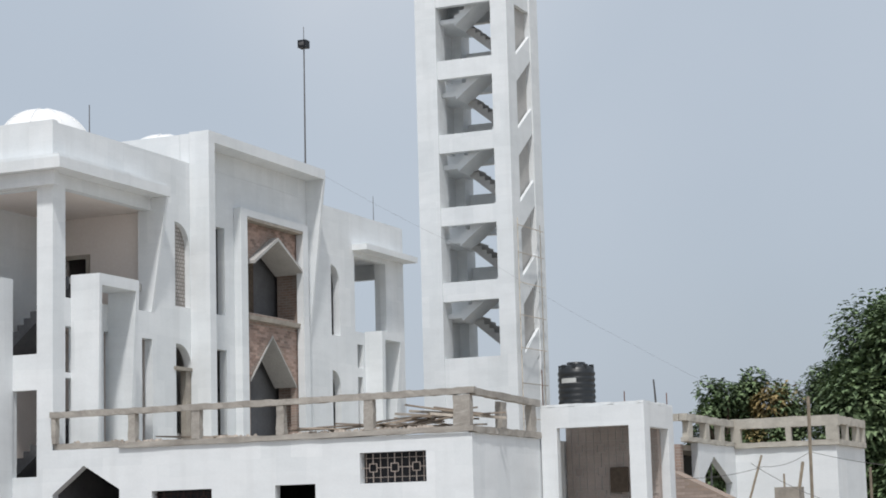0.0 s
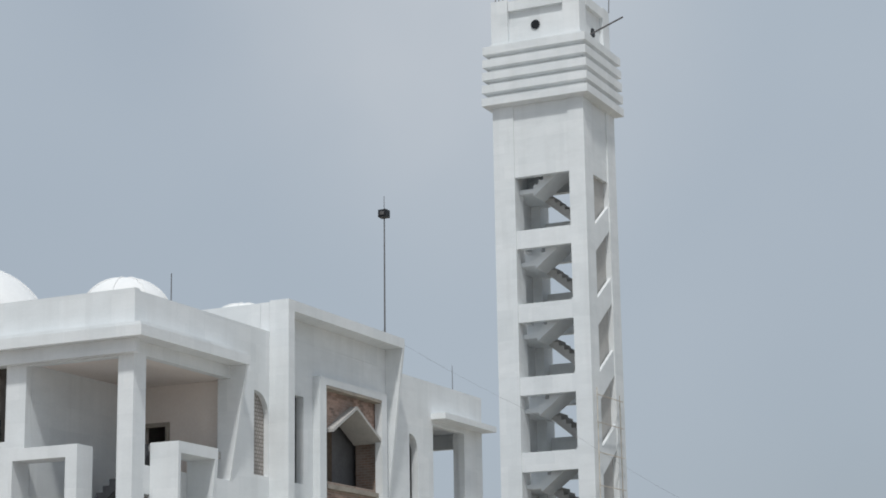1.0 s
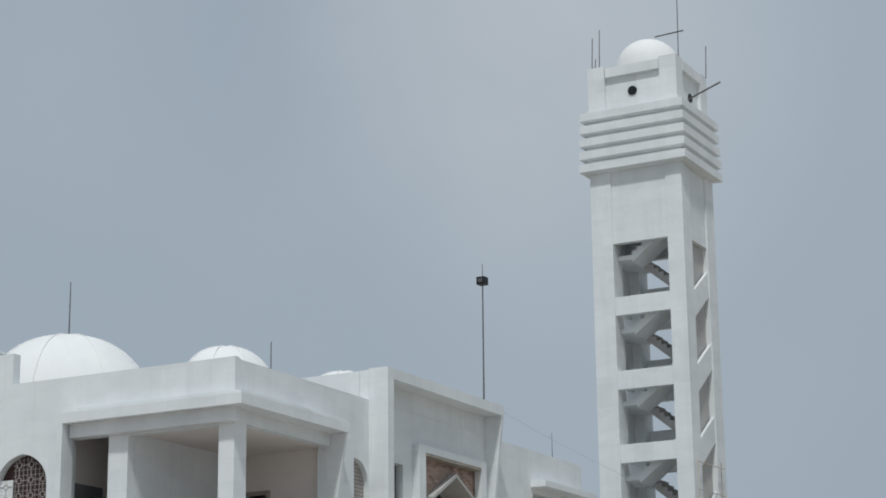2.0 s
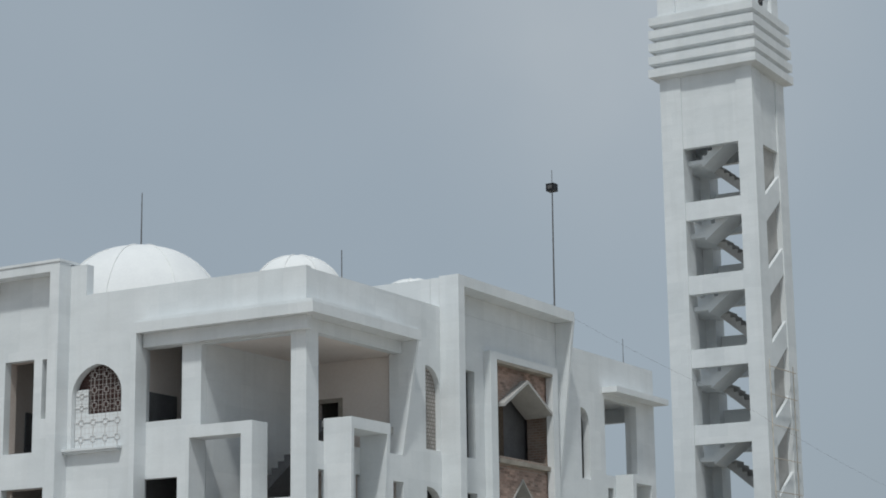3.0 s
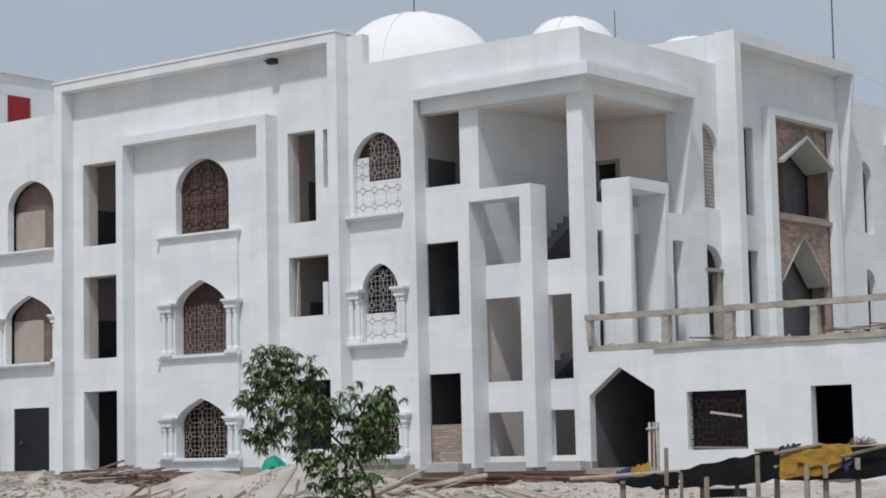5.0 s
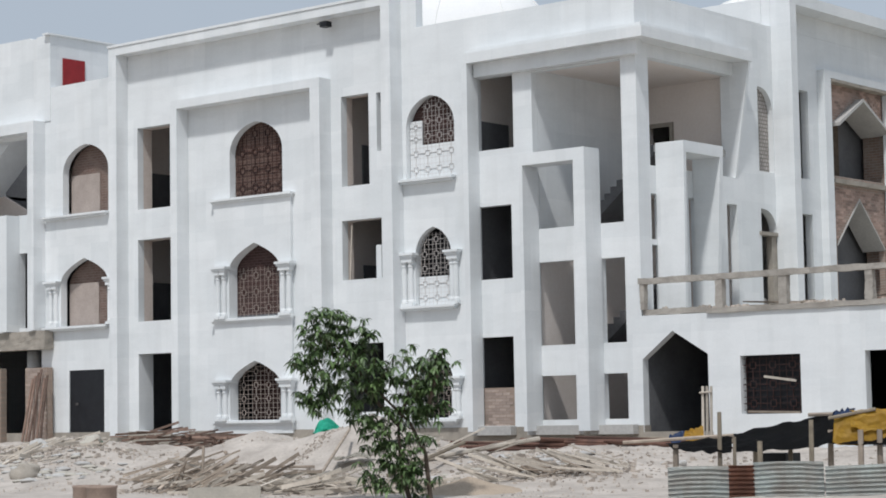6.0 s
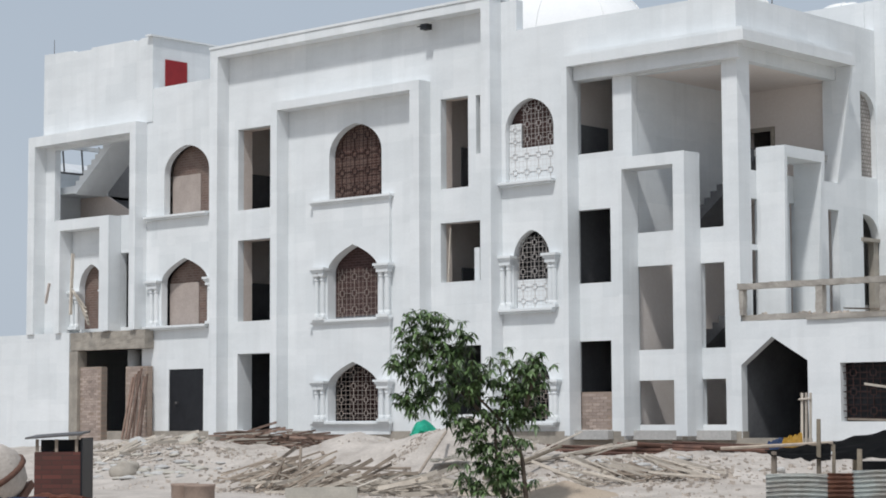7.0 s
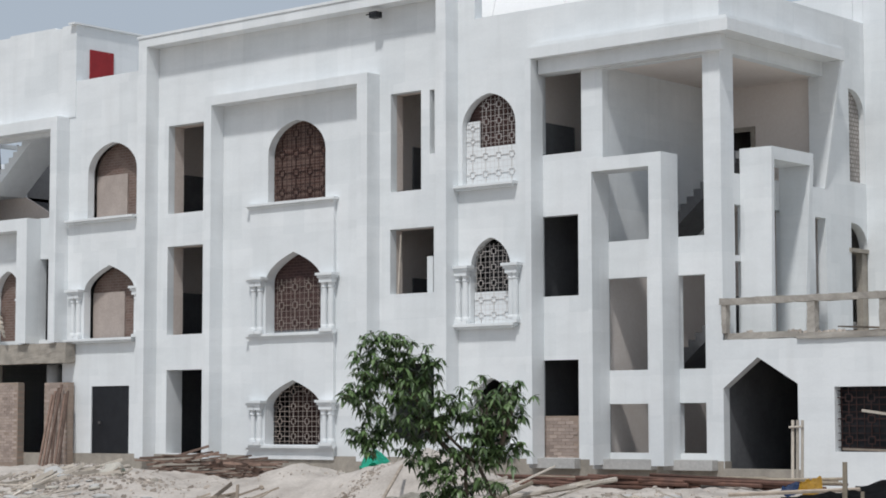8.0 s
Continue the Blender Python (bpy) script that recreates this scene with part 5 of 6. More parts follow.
def far_tree(name, label, x, y, r, z0, top, seed, mat, count, second=None):
    """A broad tree: trunk, limbs, and a crown of leafy clumps with gaps."""
    rr = random.Random(seed)
    tree = thing(name, label, "tree", "trees behind the site")
    bm = rod(bmesh.new(), (x, y, -1.1), (x + 0.2, y, z0 + (top - z0) * 0.35), 0.32, 0.2, 8)
    part("trunk", bm, BARK, tree)
    mid = (z0 + top) / 2
    clumps = []
    for k in range(64):
        th, c = rr.uniform(0, 6.28), rr.uniform(-1, 1)
        q = rr.uniform(0.55, 0.92)
        clumps.append((x + r * q * math.cos(th) * math.sqrt(1 - c * c), y + r * q * math.sin(th) * math.sqrt(1 - c * c), mid + (top - z0) / 2 * q * c, rr.uniform(0.22, 0.38) * r))
    for k in range(0, 64, 9):
        part("limb", rod(bmesh.new(), (x + 0.2, y, z0 + (top - z0) * 0.3), clumps[k][:3], 0.12, 0.04, 5), BARK, tree)
    for mt, part_of in ((mat, clumps if second is None else clumps[::2] + clumps[1::4]), (second, [] if second is None else clumps[3::4])):
        if not part_of:
            continue
        verts, faces = [], []
        for cx, cy, cz, cr in part_of:
            for _ in range(count // len(clumps)):
                th, c = rr.uniform(0, 6.28), rr.uniform(-1, 1)
                q = cr * rr.uniform(0.55, 1.05)
                s = math.sqrt(1 - c * c)
                p = (cx + q * s * math.cos(th), cy + q * s * math.sin(th), cz + q * c)
                leaf_fan(verts, faces, p, (math.cos(th) + rr.uniform(-0.7, 0.7), math.sin(th) + rr.uniform(-0.7, 0.7), c * 0.5 + rr.uniform(-0.4, 0.4)), max(1.0, r / 4.6) * rr.uniform(0.17, 0.30), max(1.0, r / 4.6) * rr.uniform(0.13, 0.21), rr.uniform(0.2, 1.2))
        crown = new("crown", leaf_mesh("crown", verts, faces, mt))
        crown.parent = tree


far_tree("broad_tree", "large dark green tree with a dense uneven crown", 15.3, 41.3, 6.0, -0.8, 9.75, 3, LEAF_FAR, 150000)
far_tree("broad_tree", "dark green tree behind the low building", 12.1, 43.0, 3.5, -0.8, 8.95, 5, LEAF_FAR, 60000)
far_tree("round_tree", "green tree with rust-coloured young leaves", 7.7, 39.5, 2.0, 1.0, 7.15, 7, LEAF_FAR, 16000, LEAF_RUST)
far_tree("round_tree", "small green tree behind the gatehouse", 6.0, 39.0, 1.55, 1.0, 6.65, 9, LEAF_FAR, 12000)
far_tree("broad_tree", "dark green tree at the yard edge", 17.5, 40.0, 3.4, -0.8, 8.2, 13, LEAF_FAR, 22000)

# ---- left end: boundary wall and raw concrete doorway ----
lone("boundary_wall", cube(-38.0, -28.02, -0.42, -0.20, -1.1, 3.50), WHITE, "plain white boundary wall beside the mosque", "wall")
porch = thing("concrete_doorway", "raw concrete doorway with brick infill, unplastered", "doorway")
part("post", cube(-28.0, -27.55, -0.42, -0.02, -1.0, 2.85), CONCRETE, porch)
part("lintel", rough(cube(-27.98, -23.97, -0.40, -0.03, 2.87, 3.48)), CONCRETE, porch)
part("brick_panel", cube(-27.54, -26.38, -0.30, -0.05, -1.0, 2.30), BRICK_TAN, porch, "rough tan brick infill")
part("brick_panel", cube(-25.10, -23.97, -0.28, -0.05, -1.0, 2.27), BRICK_TAN, porch, "rough tan brick infill")
part("round_column", lathe(bmesh.new(), [(0.0, -1.0), (0.24, -1.0), (0.24, 2.85), (0.0, 2.85)], -25.35, 0.3, 20), PLASTER, porch, "", True)
part("room_wall", cube(-28.3, -24.62, 2.6, 2.7, 0.02, 3.3), TILE_GREY, porch, "grey wall behind the doorway")
for k in range(6):
    x = -24.45 + 0.15 * k
    lone("leaning_pole", rod(bmesh.new(), (x + 0.15 * (k % 3), -1.0 - 0.1 * (k % 2), -0.4), (x - 0.12, -0.40, 1.9 + 0.1 * (k % 4)), 0.04), RUST_BROWN, "brown timber pole leaning on the brick infill", "pole", "poles leaning by the doorway")
lone("timber_strip", beam(bmesh.new(), (-29.15, -0.60, 4.55), (-28.95, -0.60, 5.25), 0.10, 0.04), PINKISH, "short pinkish plank hung on the wall", "plank")
lone("timber_prop", beam(bmesh.new(), (-27.6, -0.7, 4.1), (-27.5, -0.7, 6.2), 0.10, 0.06), PALE_WOOD, "pale upright prop on the balcony", "prop")
for k in range(5):
    lone("timber_prop", beam(bmesh.new(), (-27.5 + 0.1 * k, -0.75, 5.0 - 0.1 * k), (-26.9 + 0.05 * k, -0.6, 4.3 - 0.15 * k), 0.12, 0.03), PALE_WOOD, "splintered plank on the balcony", "plank")

# ---- rubble, boards and rods on the sand ----
def ground_lumber(name, label, spots, mat, n, length, size, group, spread=(0.9, 0.7), lift=0.22, slope=(0.0, 0.1), wander=0.3):
    """A heap of boards or rods; each leans by its own slope on what lies under it."""
    for k in range(n):
        x, y, ang = spots[k % len(spots)]
        a = ang + rng.gauss(0, wander)
        ln = length * rng.uniform(0.4, 1.15)
        cx, cy = x + rng.uniform(-1, 1) * spread[0], y + rng.uniform(-1, 1) * spread[1]
        tilt = rng.gauss(*slope)
        d = Vector((math.cos(a), math.sin(a), tilt)) * ln / 2
        low = max(height(cx - d.x, cy - d.y) + d.z, height(cx + d.x, cy + d.y) - d.z, height(cx, cy))
        c = Vector((cx, cy, min(low, height(cx, cy) + 0.12) + 0.01 + rng.random() * lift))
        if len(size) == 2:
            w, h = size[0] * rng.uniform(0.6, 1.4), size[1] * rng.uniform(0.8, 1.2)
            bm = beam(bmesh.new(), c - d, c + d, *((w, h) if rng.random() < 0.45 else (h, w)))
        else:
            bm = rod(bmesh.new(), c - d, c + d, size[0])
        lone(name, bm, mat, label, name.split("_")[-1], group)


R = 0.735                         # bearing of the line across the heaps
ground_lumber("timber_board", "weathered shuttering board thrown on the sand", [(-2.5, -14.3, R), (-1.4, -14.8, R), (0.1, -15.2, R), (-2.9, -13.6, R)], WOOD, 70, 1.5, (0.06, 0.022), "boards on the sand", (0.8, 0.7), 0.34, (0.26, 0.2), 0.6)
ground_lumber("timber_board", "pale sawn board thrown on the sand", [(-2.0, -14.6, R), (-0.7, -15.1, R), (0.9, -15.2, R), (2.2, -14.7, R)], PALE_WOOD, 76, 1.15, (0.06, 0.02), "boards on the sand", (0.8, 0.6), 0.26, (0.16, 0.2), 0.6)
ground_lumber("timber_board", "pale grey board in the rubble by the tree", [(1.6, -14.8, R), (2.8, -14.2, R), (3.6, -13.9, R)], PALE_WOOD, 26, 1.5, (0.06, 0.03), "boards by the tree", (0.7, 0.4), 0.10, (0.03, 0.08), 0.3)
ground_lumber("timber_board", "grey board lying on the sand slope", [(5.0, -11.9, R), (5.8, -11.6, R), (4.4, -12.3, R)], PALE_WOOD, 40, 1.3, (0.045, 0.018), "boards on the slope", (0.6, 0.6), 0.14, (-0.28, 0.1), 0.25)
ground_lumber("timber_board", "brown board lying on the sand slope", [(4.6, -12.1, R), (5.4, -11.9, R)], WOOD, 10, 0.9, (0.045, 0.03), "boards on the slope", (0.7, 0.5), 0.12, (-0.15, 0.25), 0.5)
ground_lumber("timber_batten", "pale batten propped on the sand slope", [(1.0, -9.9, R), (1.6, -9.6, R), (0.6, -10.6, R)], PALE_WOOD, 9, 1.4, (0.06, 0.03), "battens on the slope", (0.5, 0.6), 0.1, (0.3, 0.1), 0.35)
ground_lumber("steel_rod", "rusty bundle of reinforcing rods along the wall foot", [(-3.4, -1.3, -0.04), (-1.2, -1.6, -0.06), (1.0, -1.9, -0.05), (-5.2, -1.1, 0.0)], REBAR, 60, 4.2, (0.03,), "rods by the wall", (0.8, 0.25), 0.20, (0.0, 0.01), 0.06)
ground_lumber("steel_rod", "thick rusty pipe in a bundle before the mosque", [(-2.8, -3.0, -0.06), (-0.8, -3.3, -0.08), (1.0, -3.4, -0.06)], REBAR, 18, 4.6, (0.045,), "rods by the wall", (0.9, 0.25), 0.16, (-0.01, 0.012), 0.06)
ground_lumber("bamboo_pole", "grey bamboo pole lying by the wall foot", [(0.6, -2.3, -0.06), (2.6, -2.7, -0.03), (-4.0, -1.8, 0.08)], BAMBOO, 12, 3.0, (0.035,), "poles by the wall", (0.8, 0.3), 0.25, (0.01, 0.03), 0.1)
ground_lumber("timber_batten", "rust-brown batten from a heap before the wall", [(-16.5, -2.2, 0.0), (-15.2, -2.0, 0.1), (-13.9, -2.2, -0.05)], RUST_BROWN, 70, 1.8, (0.05, 0.035), "battens before the wall", (0.9, 0.35), 0.5, (0.02, 0.07), 0.3)
ground_lumber("timber_batten", "pale batten lying on the sand crest", [(-10.8, -10.4, 0.4), (-11.5, -11.2, 0.5), (-9.8, -12.2, 0.9)], PALE_WOOD, 34, 0.8, (0.06, 0.025), "battens on the crest", (1.1, 0.6), 0.08, (0.2, 0.15), 0.5)


def stick(p, q, r, mat, name="timber_pole", label="loose timber pole lying on the sand heap"):
    lone(name, rod(bmesh.new(), (p[0], p[1], height(*p) + p_lift), (q[0], q[1], height(*q) + q_lift), r), mat, label, "pole", "loose poles")


p_lift, q_lift = 0.06, 0.06
stick((-6.6, -9.3), (-4.7, -10.9), 0.04, WOOD)
p_lift, q_lift = 0.35, 0.05
stick((-0.9, -10.9), (1.4, -14.5), 0.035, WOOD)
stick((1.4, -9.8), (1.5, -12.4), 0.04, BAMBOO)
stick((2.2, -8.2), (0.9, -10.8), 0.05, PALE_WOOD)
stick((-2.9, -14.2), (-1.0, -11.9), 0.03, WOOD)
q_lift, p_lift = 0.9, 0.0
stick((-1.5, -14.7), (-1.55, -14.6), 0.03, WOOD, "timber_stake", "upright stake in the rubble")

# chunks and stones
def chunk(x, y, s, mat, label, name="rubble_stone", group="rubble stones", flat=0.6):
    rr = random.Random(int(x * 977 + y * 131))
    bm = bmesh.new()
    bmesh.ops.create_icosphere(bm, subdivisions=3 if s > 0.2 else 2, radius=s)
    off = Vector((x, y, 5.0))
    for v in bm.verts:
        v.co *= 1.0 + 0.55 * noise.noise(v.co / s * 0.9 + off) + 0.2 * noise.noise(v.co / s * 2.6 + off)
        v.co.z *= flat
        v.co += Vector((x, y, height(x, y) + s * flat * 0.35))
    lone(name, bm, mat, label, "stone", group, smooth=True)


for k in range(150):
    px_, py_, sx_, sy_ = [(4.3, -10.2, 1.6, 1.0), (-10.7, -10.6, 1.8, 0.9), (2.6, -11.2, 1.4, 0.9), (-8.0, -12.8, 2.0, 1.0), (0.0, -12.6, 1.5, 0.8), (-2.5, -13.8, 1.5, 0.8)][k % 6]
    chunk(px_ + rng.gauss(0, sx_), py_ + rng.gauss(0, sy_), 0.025 + 0.09 * rng.random() ** 2.5, CONCRETE if k % 3 else PLASTER, "grey chunk of broken mortar on the sand")
for k in range(110):
    px_, py_, sx_, sy_ = [(-9.0, -12.4, 1.3, 0.8), (3.3, -10.6, 1.2, 0.8), (-7.6, -13.6, 1.4, 0.7)][k % 3]
    chunk(px_ + rng.gauss(0, sx_), py_ + rng.gauss(0, sy_), 0.08 + 0.13 * rng.random() ** 2, PALE_CONC if k % 2 else PLASTER, "flat broken slab of pale plaster on the sand", "plaster_slab", "plaster slabs", 0.3)
chunk(-8.3, -13.7, 0.33, CONCRETE, "large rounded grey boulder on the sand", "boulder", "boulders", 0.8)
chunk(-11.4, -10.8, 0.30, PLASTER, "grey lump of set cement", "boulder", "boulders", 0.6)
chunk(-10.3, -10.1, 0.28, PALE_CONC, "pale lump of set cement", "boulder", "boulders", 0.7)
grit_v, grit_f = [], []
for k in range(5200):
    x, y = rng.uniform(-14, 9), rng.uniform(-16.5, -4.5)
    if noise.noise(Vector((x * 0.5, y * 0.5, 0.3))) < 0.02:
        continue
    s, z, i = rng.uniform(0.012, 0.05), height(x, y), len(grit_v)
    a = rng.uniform(0, 6.28)
    grit_v += [(x + s * math.cos(a + j * 2.094), y + s * math.sin(a + j * 2.094), z - 0.005) for j in range(3)] + [(x + rng.uniform(-0.3, 0.3) * s, y, z + s * rng.uniform(0.5, 1.0))]
    grit_f += [(i, i + 1, i + 3), (i + 1, i + 2, i + 3), (i + 2, i, i + 3)]
for px_, py_, ux, uy, n in ((3.2, -10.2, 1.3, 0.7, 700), (5.2, -11.6, 0.9, 0.6, 400), (-11.3, -10.4, 1.4, 0.7, 700), (-10.2, -11.9, 1.2, 0.6, 350), (-2.1, -10.9, 0.16, 0.5, 300), (-1.6, -14.6, 1.6, 0.6, 500), (0.6, -13.9, 1.2, 0.5, 350), (8.0, -9.0, 2.0, 1.5, 260)):
    for k in range(n):
        x, y = px_ + rng.gauss(0, ux), py_ + rng.gauss(0, uy)
        s, z, i = (0.5 if n == 300 else 1.0) * rng.uniform(0.015, 0.07) * rng.uniform(0.4, 1.1), height(x, y), len(grit_v)
        a, w, h = rng.uniform(0, 6.28), rng.uniform(0.4, 1.0), rng.uniform(0.4, 1.1)
        ca, sa = math.cos(a) * s, math.sin(a) * s
        grit_v += [(x + ca * u - sa * v * w, y + sa * u + ca * v * w, z + (h * s * q + 0.3 * s * u * q if q > 0 else -0.01)) for q in (-1, 1) for u, v in ((-1, -1), (1, -0.8), (0.9, 1), (-0.8, 0.9))]
        grit_f += [(i + 4, i + 5, i + 6, i + 7), (i, i + 1, i + 5, i + 4), (i + 1, i + 2, i + 6, i + 5), (i + 2, i + 3, i + 7, i + 6), (i + 3, i, i + 4, i + 7)]
grit = new("rubble_grit", leaf_mesh("rubble_grit", grit_v, grit_f, GRIT))
tagged(grit, "small grey rubble scattered over the sand", "rubble", kind="stuff")


def drape(name, x, y, z, sx, sy, ang, mat, label, category, seed, amp=0.12, thick=0.02, n=14, group=""):
    """A crumpled sheet lying or hanging round its middle."""
    bm = bmesh.new()
    grid = []
    ca, sa = math.cos(ang), math.sin(ang)
    for j in range(n + 1):
        row = []
        for i in range(n + 1):
            a, b = (i / n - 0.5) * sx, (j / n - 0.5) * sy
            zz = z(a, b) if callable(z) else z
            zz += amp * noise.noise(Vector((a * 2.3 + seed, b * 2.3, seed))) + amp * 0.5 * noise.noise(Vector((a * 6 + seed, b * 6, 2.0)))
            row.append(bm.verts.new((x + a * ca - b * sa, y + a * sa + b * ca, zz)))
        grid.append(row)
    for j in range(n):
        for i in range(n):
            bm.faces.new((grid[j][i], grid[j][i + 1], grid[j + 1][i + 1], grid[j + 1][i]))
    bmesh.ops.solidify(bm, geom=list(bm.faces), thickness=thick)
    return lone(name, bm, mat, label, category, group, smooth=True)


drape("green_sheet", -3.45, -8.75, lambda a, b: 0.06 + 0.30 * max(0.0, 1 - (a / 0.40) ** 2 - (b / 0.34) ** 2) ** 0.6, 0.8, 0.65, 0.75, NET_GREEN, "crumpled bright green plastic sheet on the sand", "sheet", 1.3, 0.22)
drape("green_sheet", -10.4, -10.0, height(-10.4, -10.0) + 0.1, 0.5, 0.4, 0.2, NET_GREEN, "scrap of bright green plastic in the rubble", "sheet", 4.1, 0.1)
drape("white_sheet", 1.0, -14.2, height(1.0, -14.2) + 0.2, 0.9, 0.7, 0.7, PALE_CONC, "pale board of plaster in the rubble", "sheet", 2.1, 0.06)
drape("white_sheet", -0.2, -11.6, height(-0.2, -11.6) + 0.2, 0.8, 0.6, 0.5, PALE_CONC, "pale torn sheet on the sand", "sheet", 6.1, 0.1)
lone("cement_slab", solid(bmesh.new(), [(0.79, -17.22, -1.06), (1.79, -16.32, -1.06), (1.79, -16.32, -0.78), (0.79, -17.22, -0.80)], (0.06, -0.07, 0.0)), PALE_CONC, "flat pale board standing in the rubble", "slab")

heap_v, heap_f = [], []
for j in range(9):
    for i in range(28):
        a, q = 2 * math.pi * i / 28, j / 8
        wx, wy = 4.9 + 1.15 * q * math.cos(a), -14.0 + 0.95 * q * math.sin(a)
        heap_v.append((wx, wy, height(wx, wy) - 0.02 + 0.32 * (1 - q) ** 1.1 + 0.05 * (1 - q) * noise.noise(Vector((wx * 3, wy * 3, 0)))))
heap_f = [(j * 28 + i, j * 28 + (i + 1) % 28, (j + 1) * 28 + (i + 1) % 28, (j + 1) * 28 + i) for j in range(8) for i in range(28)]
bs = new("brown_sand", leaf_mesh("brown_sand", heap_v, heap_f, BROWN_SAND))
bs.data.shade_smooth()
tagged(bs, "small heap of yellowish brown sand on the ground", "sand", kind="stuff")
# well rings
for x, y, r, mat in ((0.70, -19.25, 0.27, CLAY), (0.10, -19.10, 0.24, CLAY)):
    prof = [(r, -1.05), (r, -0.74), (r * 1.05, -0.72), (r * 1.05, -0.68), (r * 0.82, -0.68), (r * 0.82, -1.05)]
    lone("clay_ring", lathe(bmesh.new(), prof, x, y, 24), mat, "brownish fired clay ring standing on the ground", "ring", "clay rings", smooth=True)
# concrete mixer drum
mixer = thing("cement_mixer", "sand-coloured cement mixer drum with a dark opening", "mixer")
bm = lathe(bmesh.new(), [(0.20, -0.72), (0.42, -0.55), (0.52, -0.25), (0.50, -0.05), (0.38, 0.16), (0.30, 0.22), (0.27, 0.20), (0.34, 0.0)], 0, 0, 28)
drum = part("drum", bm, SAND, mixer, "", True)
bm = lathe(bmesh.new(), [(0.51, -0.28), (0.56, -0.26), (0.56, -0.19), (0.51, -0.17)], 0, 0, 28)
part("drum_band", bm, RUST, mixer, "dark steel band", True)
part("stand", cube(-0.35, 0.35, -0.3, 0.3, -0.78, -0.66), RUST, mixer)
mixer.matrix_basis = pose(-0.82, -22.7, -0.28, 32, -18, 20)
# small brick hut with a tin lid
hut = thing("brick_hut", "small dark red brick hut with a dark tin lid", "hut")
part("body", cube(-0.30, 0.34, -0.35, 0.35, -1.1, 0.0), BRICK_HUT, hut)
part("side_sheet", cube(0.345, 0.37, -0.36, 0.5, -1.1, 0.22), BLACK, hut)
for x in (-0.27, 0.0, 0.28):
    part("post", cube(x - 0.02, x + 0.02, -0.33, -0.29, 0.0, 0.2), WOOD, hut)
# added black board that fills the gap under the lid with shade
part("shade_board", cube(-0.29, 0.335, 0.05, 0.09, 0.003, 0.19), BLACK, hut, "black board painting the shade under the lid")
part("lid", solid(bmesh.new(), [(-0.42, -0.42, 0.20), (0.34, -0.42, 0.26), (0.34, -0.42, 0.29), (-0.42, -0.42, 0.23)], (0, 0.85, 0.04)), STEEL, hut, "bent dark tin lid")
hut.matrix_basis = pose(2.19, -23.46, -0.02, 0, 0, 42) @ Matrix.Diagonal((1.14, 1.1, 1.0, 1.0))
drape("red_sheet", 3.1, -24.2, -0.72, 1.0, 0.8, 0.6, SHINGLE, "faded red sheet over rubble", "sheet", 8.0, 0.12)
drape("blue_sheet", 3.5, -25.3, -0.70, 0.9, 0.7, 0.6, TARP_BLUE, "dark blue plastic sheet on the ground", "sheet", 9.0, 0.1)

# ---- the stall with tin fence and tarpaulins ----
fence = thing("tin_fence", "corrugated tin fence of pale and rusty sheets", "fence")
fa, fb = Vector((10.0, -15.05, 0)), Vector((15.0, -12.0, 0))
fd = (fb - fa).normalized()
fn = Vector((fd.y, -fd.x, 0))
cuts = [(0.0, 1.02, TIN, "dull galvanised sheet"), (1.0, 1.42, TIN_RUST, "rust-brown sheet"), (1.4, 2.55, TIN, "dull galvanised sheet"), (2.57, 4.2, TIN, "dull galvanised sheet"), (4.2, 6.3, TIN, "dull galvanised sheet")]
for k, (s0, s1, mat, lab) in enumerate(cuts):
    bm = bmesh.new()
    rows = []
    off = 0.012 * (k % 2)
    top = -0.46 + 0.03 * (k % 3)
    for j in range(81):
        z = -1.15 + (top + 1.15) * j / 80
        bulge = 0.014 * math.sin(2 * math.pi * z / 0.075) + off
        rows.append([bm.verts.new(fa + fd * s + fn * (bulge + 0.01 * math.sin(s * 4 + k)) + Vector((0, 0, z + 0.015 * math.sin(s * 3 + k) * j / 80))) for s in (s0, (s0 * 2 + s1) / 3, (s0 + s1 * 2) / 3, s1)])
    for a, b in zip(rows, rows[1:]):
        for i in range(3):
            bm.faces.new((a[i], a[i + 1], b[i + 1], b[i]))
    bmesh.ops.solidify(bm, geom=list(bm.faces), thickness=0.004)
    part("tin_sheet", bm, mat, fence, lab, True)
stall = thing("market_stall", "makeshift stall of bamboo posts under black and yellow tarpaulin", "stall")
for x, y, z1, r in ((9.78, -14.48, -0.10, 0.06), (10.40, -14.07, 0.44, 0.045), (10.61, -13.95, 0.02, 0.035), (10.97, -13.73, -0.06, 0.055), (11.71, -13.30, 0.28, 0.05), (10.44, -13.0, -0.1, 0.05), (10.95, -12.69, -0.1, 0.05), (11.55, -12.36, 0.1, 0.06), (12.25, -12.6, 0.1, 0.06), (12.5, -12.4, 0.1, 0.06), (12.95, -12.1, 0.2, 0.06), (13.5, -11.9, 0.2, 0.05), (14.1, -11.6, 0.3, 0.05)):
    part("post", rod(bmesh.new(), (x, y, -1.12), (x + 0.02, y, z1), r, r * 0.8), BAMBOO if r < 0.058 else WOOD, stall)
part("ridge_pole", rod(bmesh.new(), (8.6, -14.3, -0.06), (10.4, -13.6, 0.04), 0.03), WOOD, stall)
part("ridge_pole", rod(bmesh.new(), (11.0, -12.1, 0.36), (14.6, -10.7, 0.42), 0.035), WOOD, stall)
part("cross_pole", rod(bmesh.new(), (11.75, -12.75, 0.30), (12.35, -12.2, 0.44), 0.03), BAMBOO, stall)
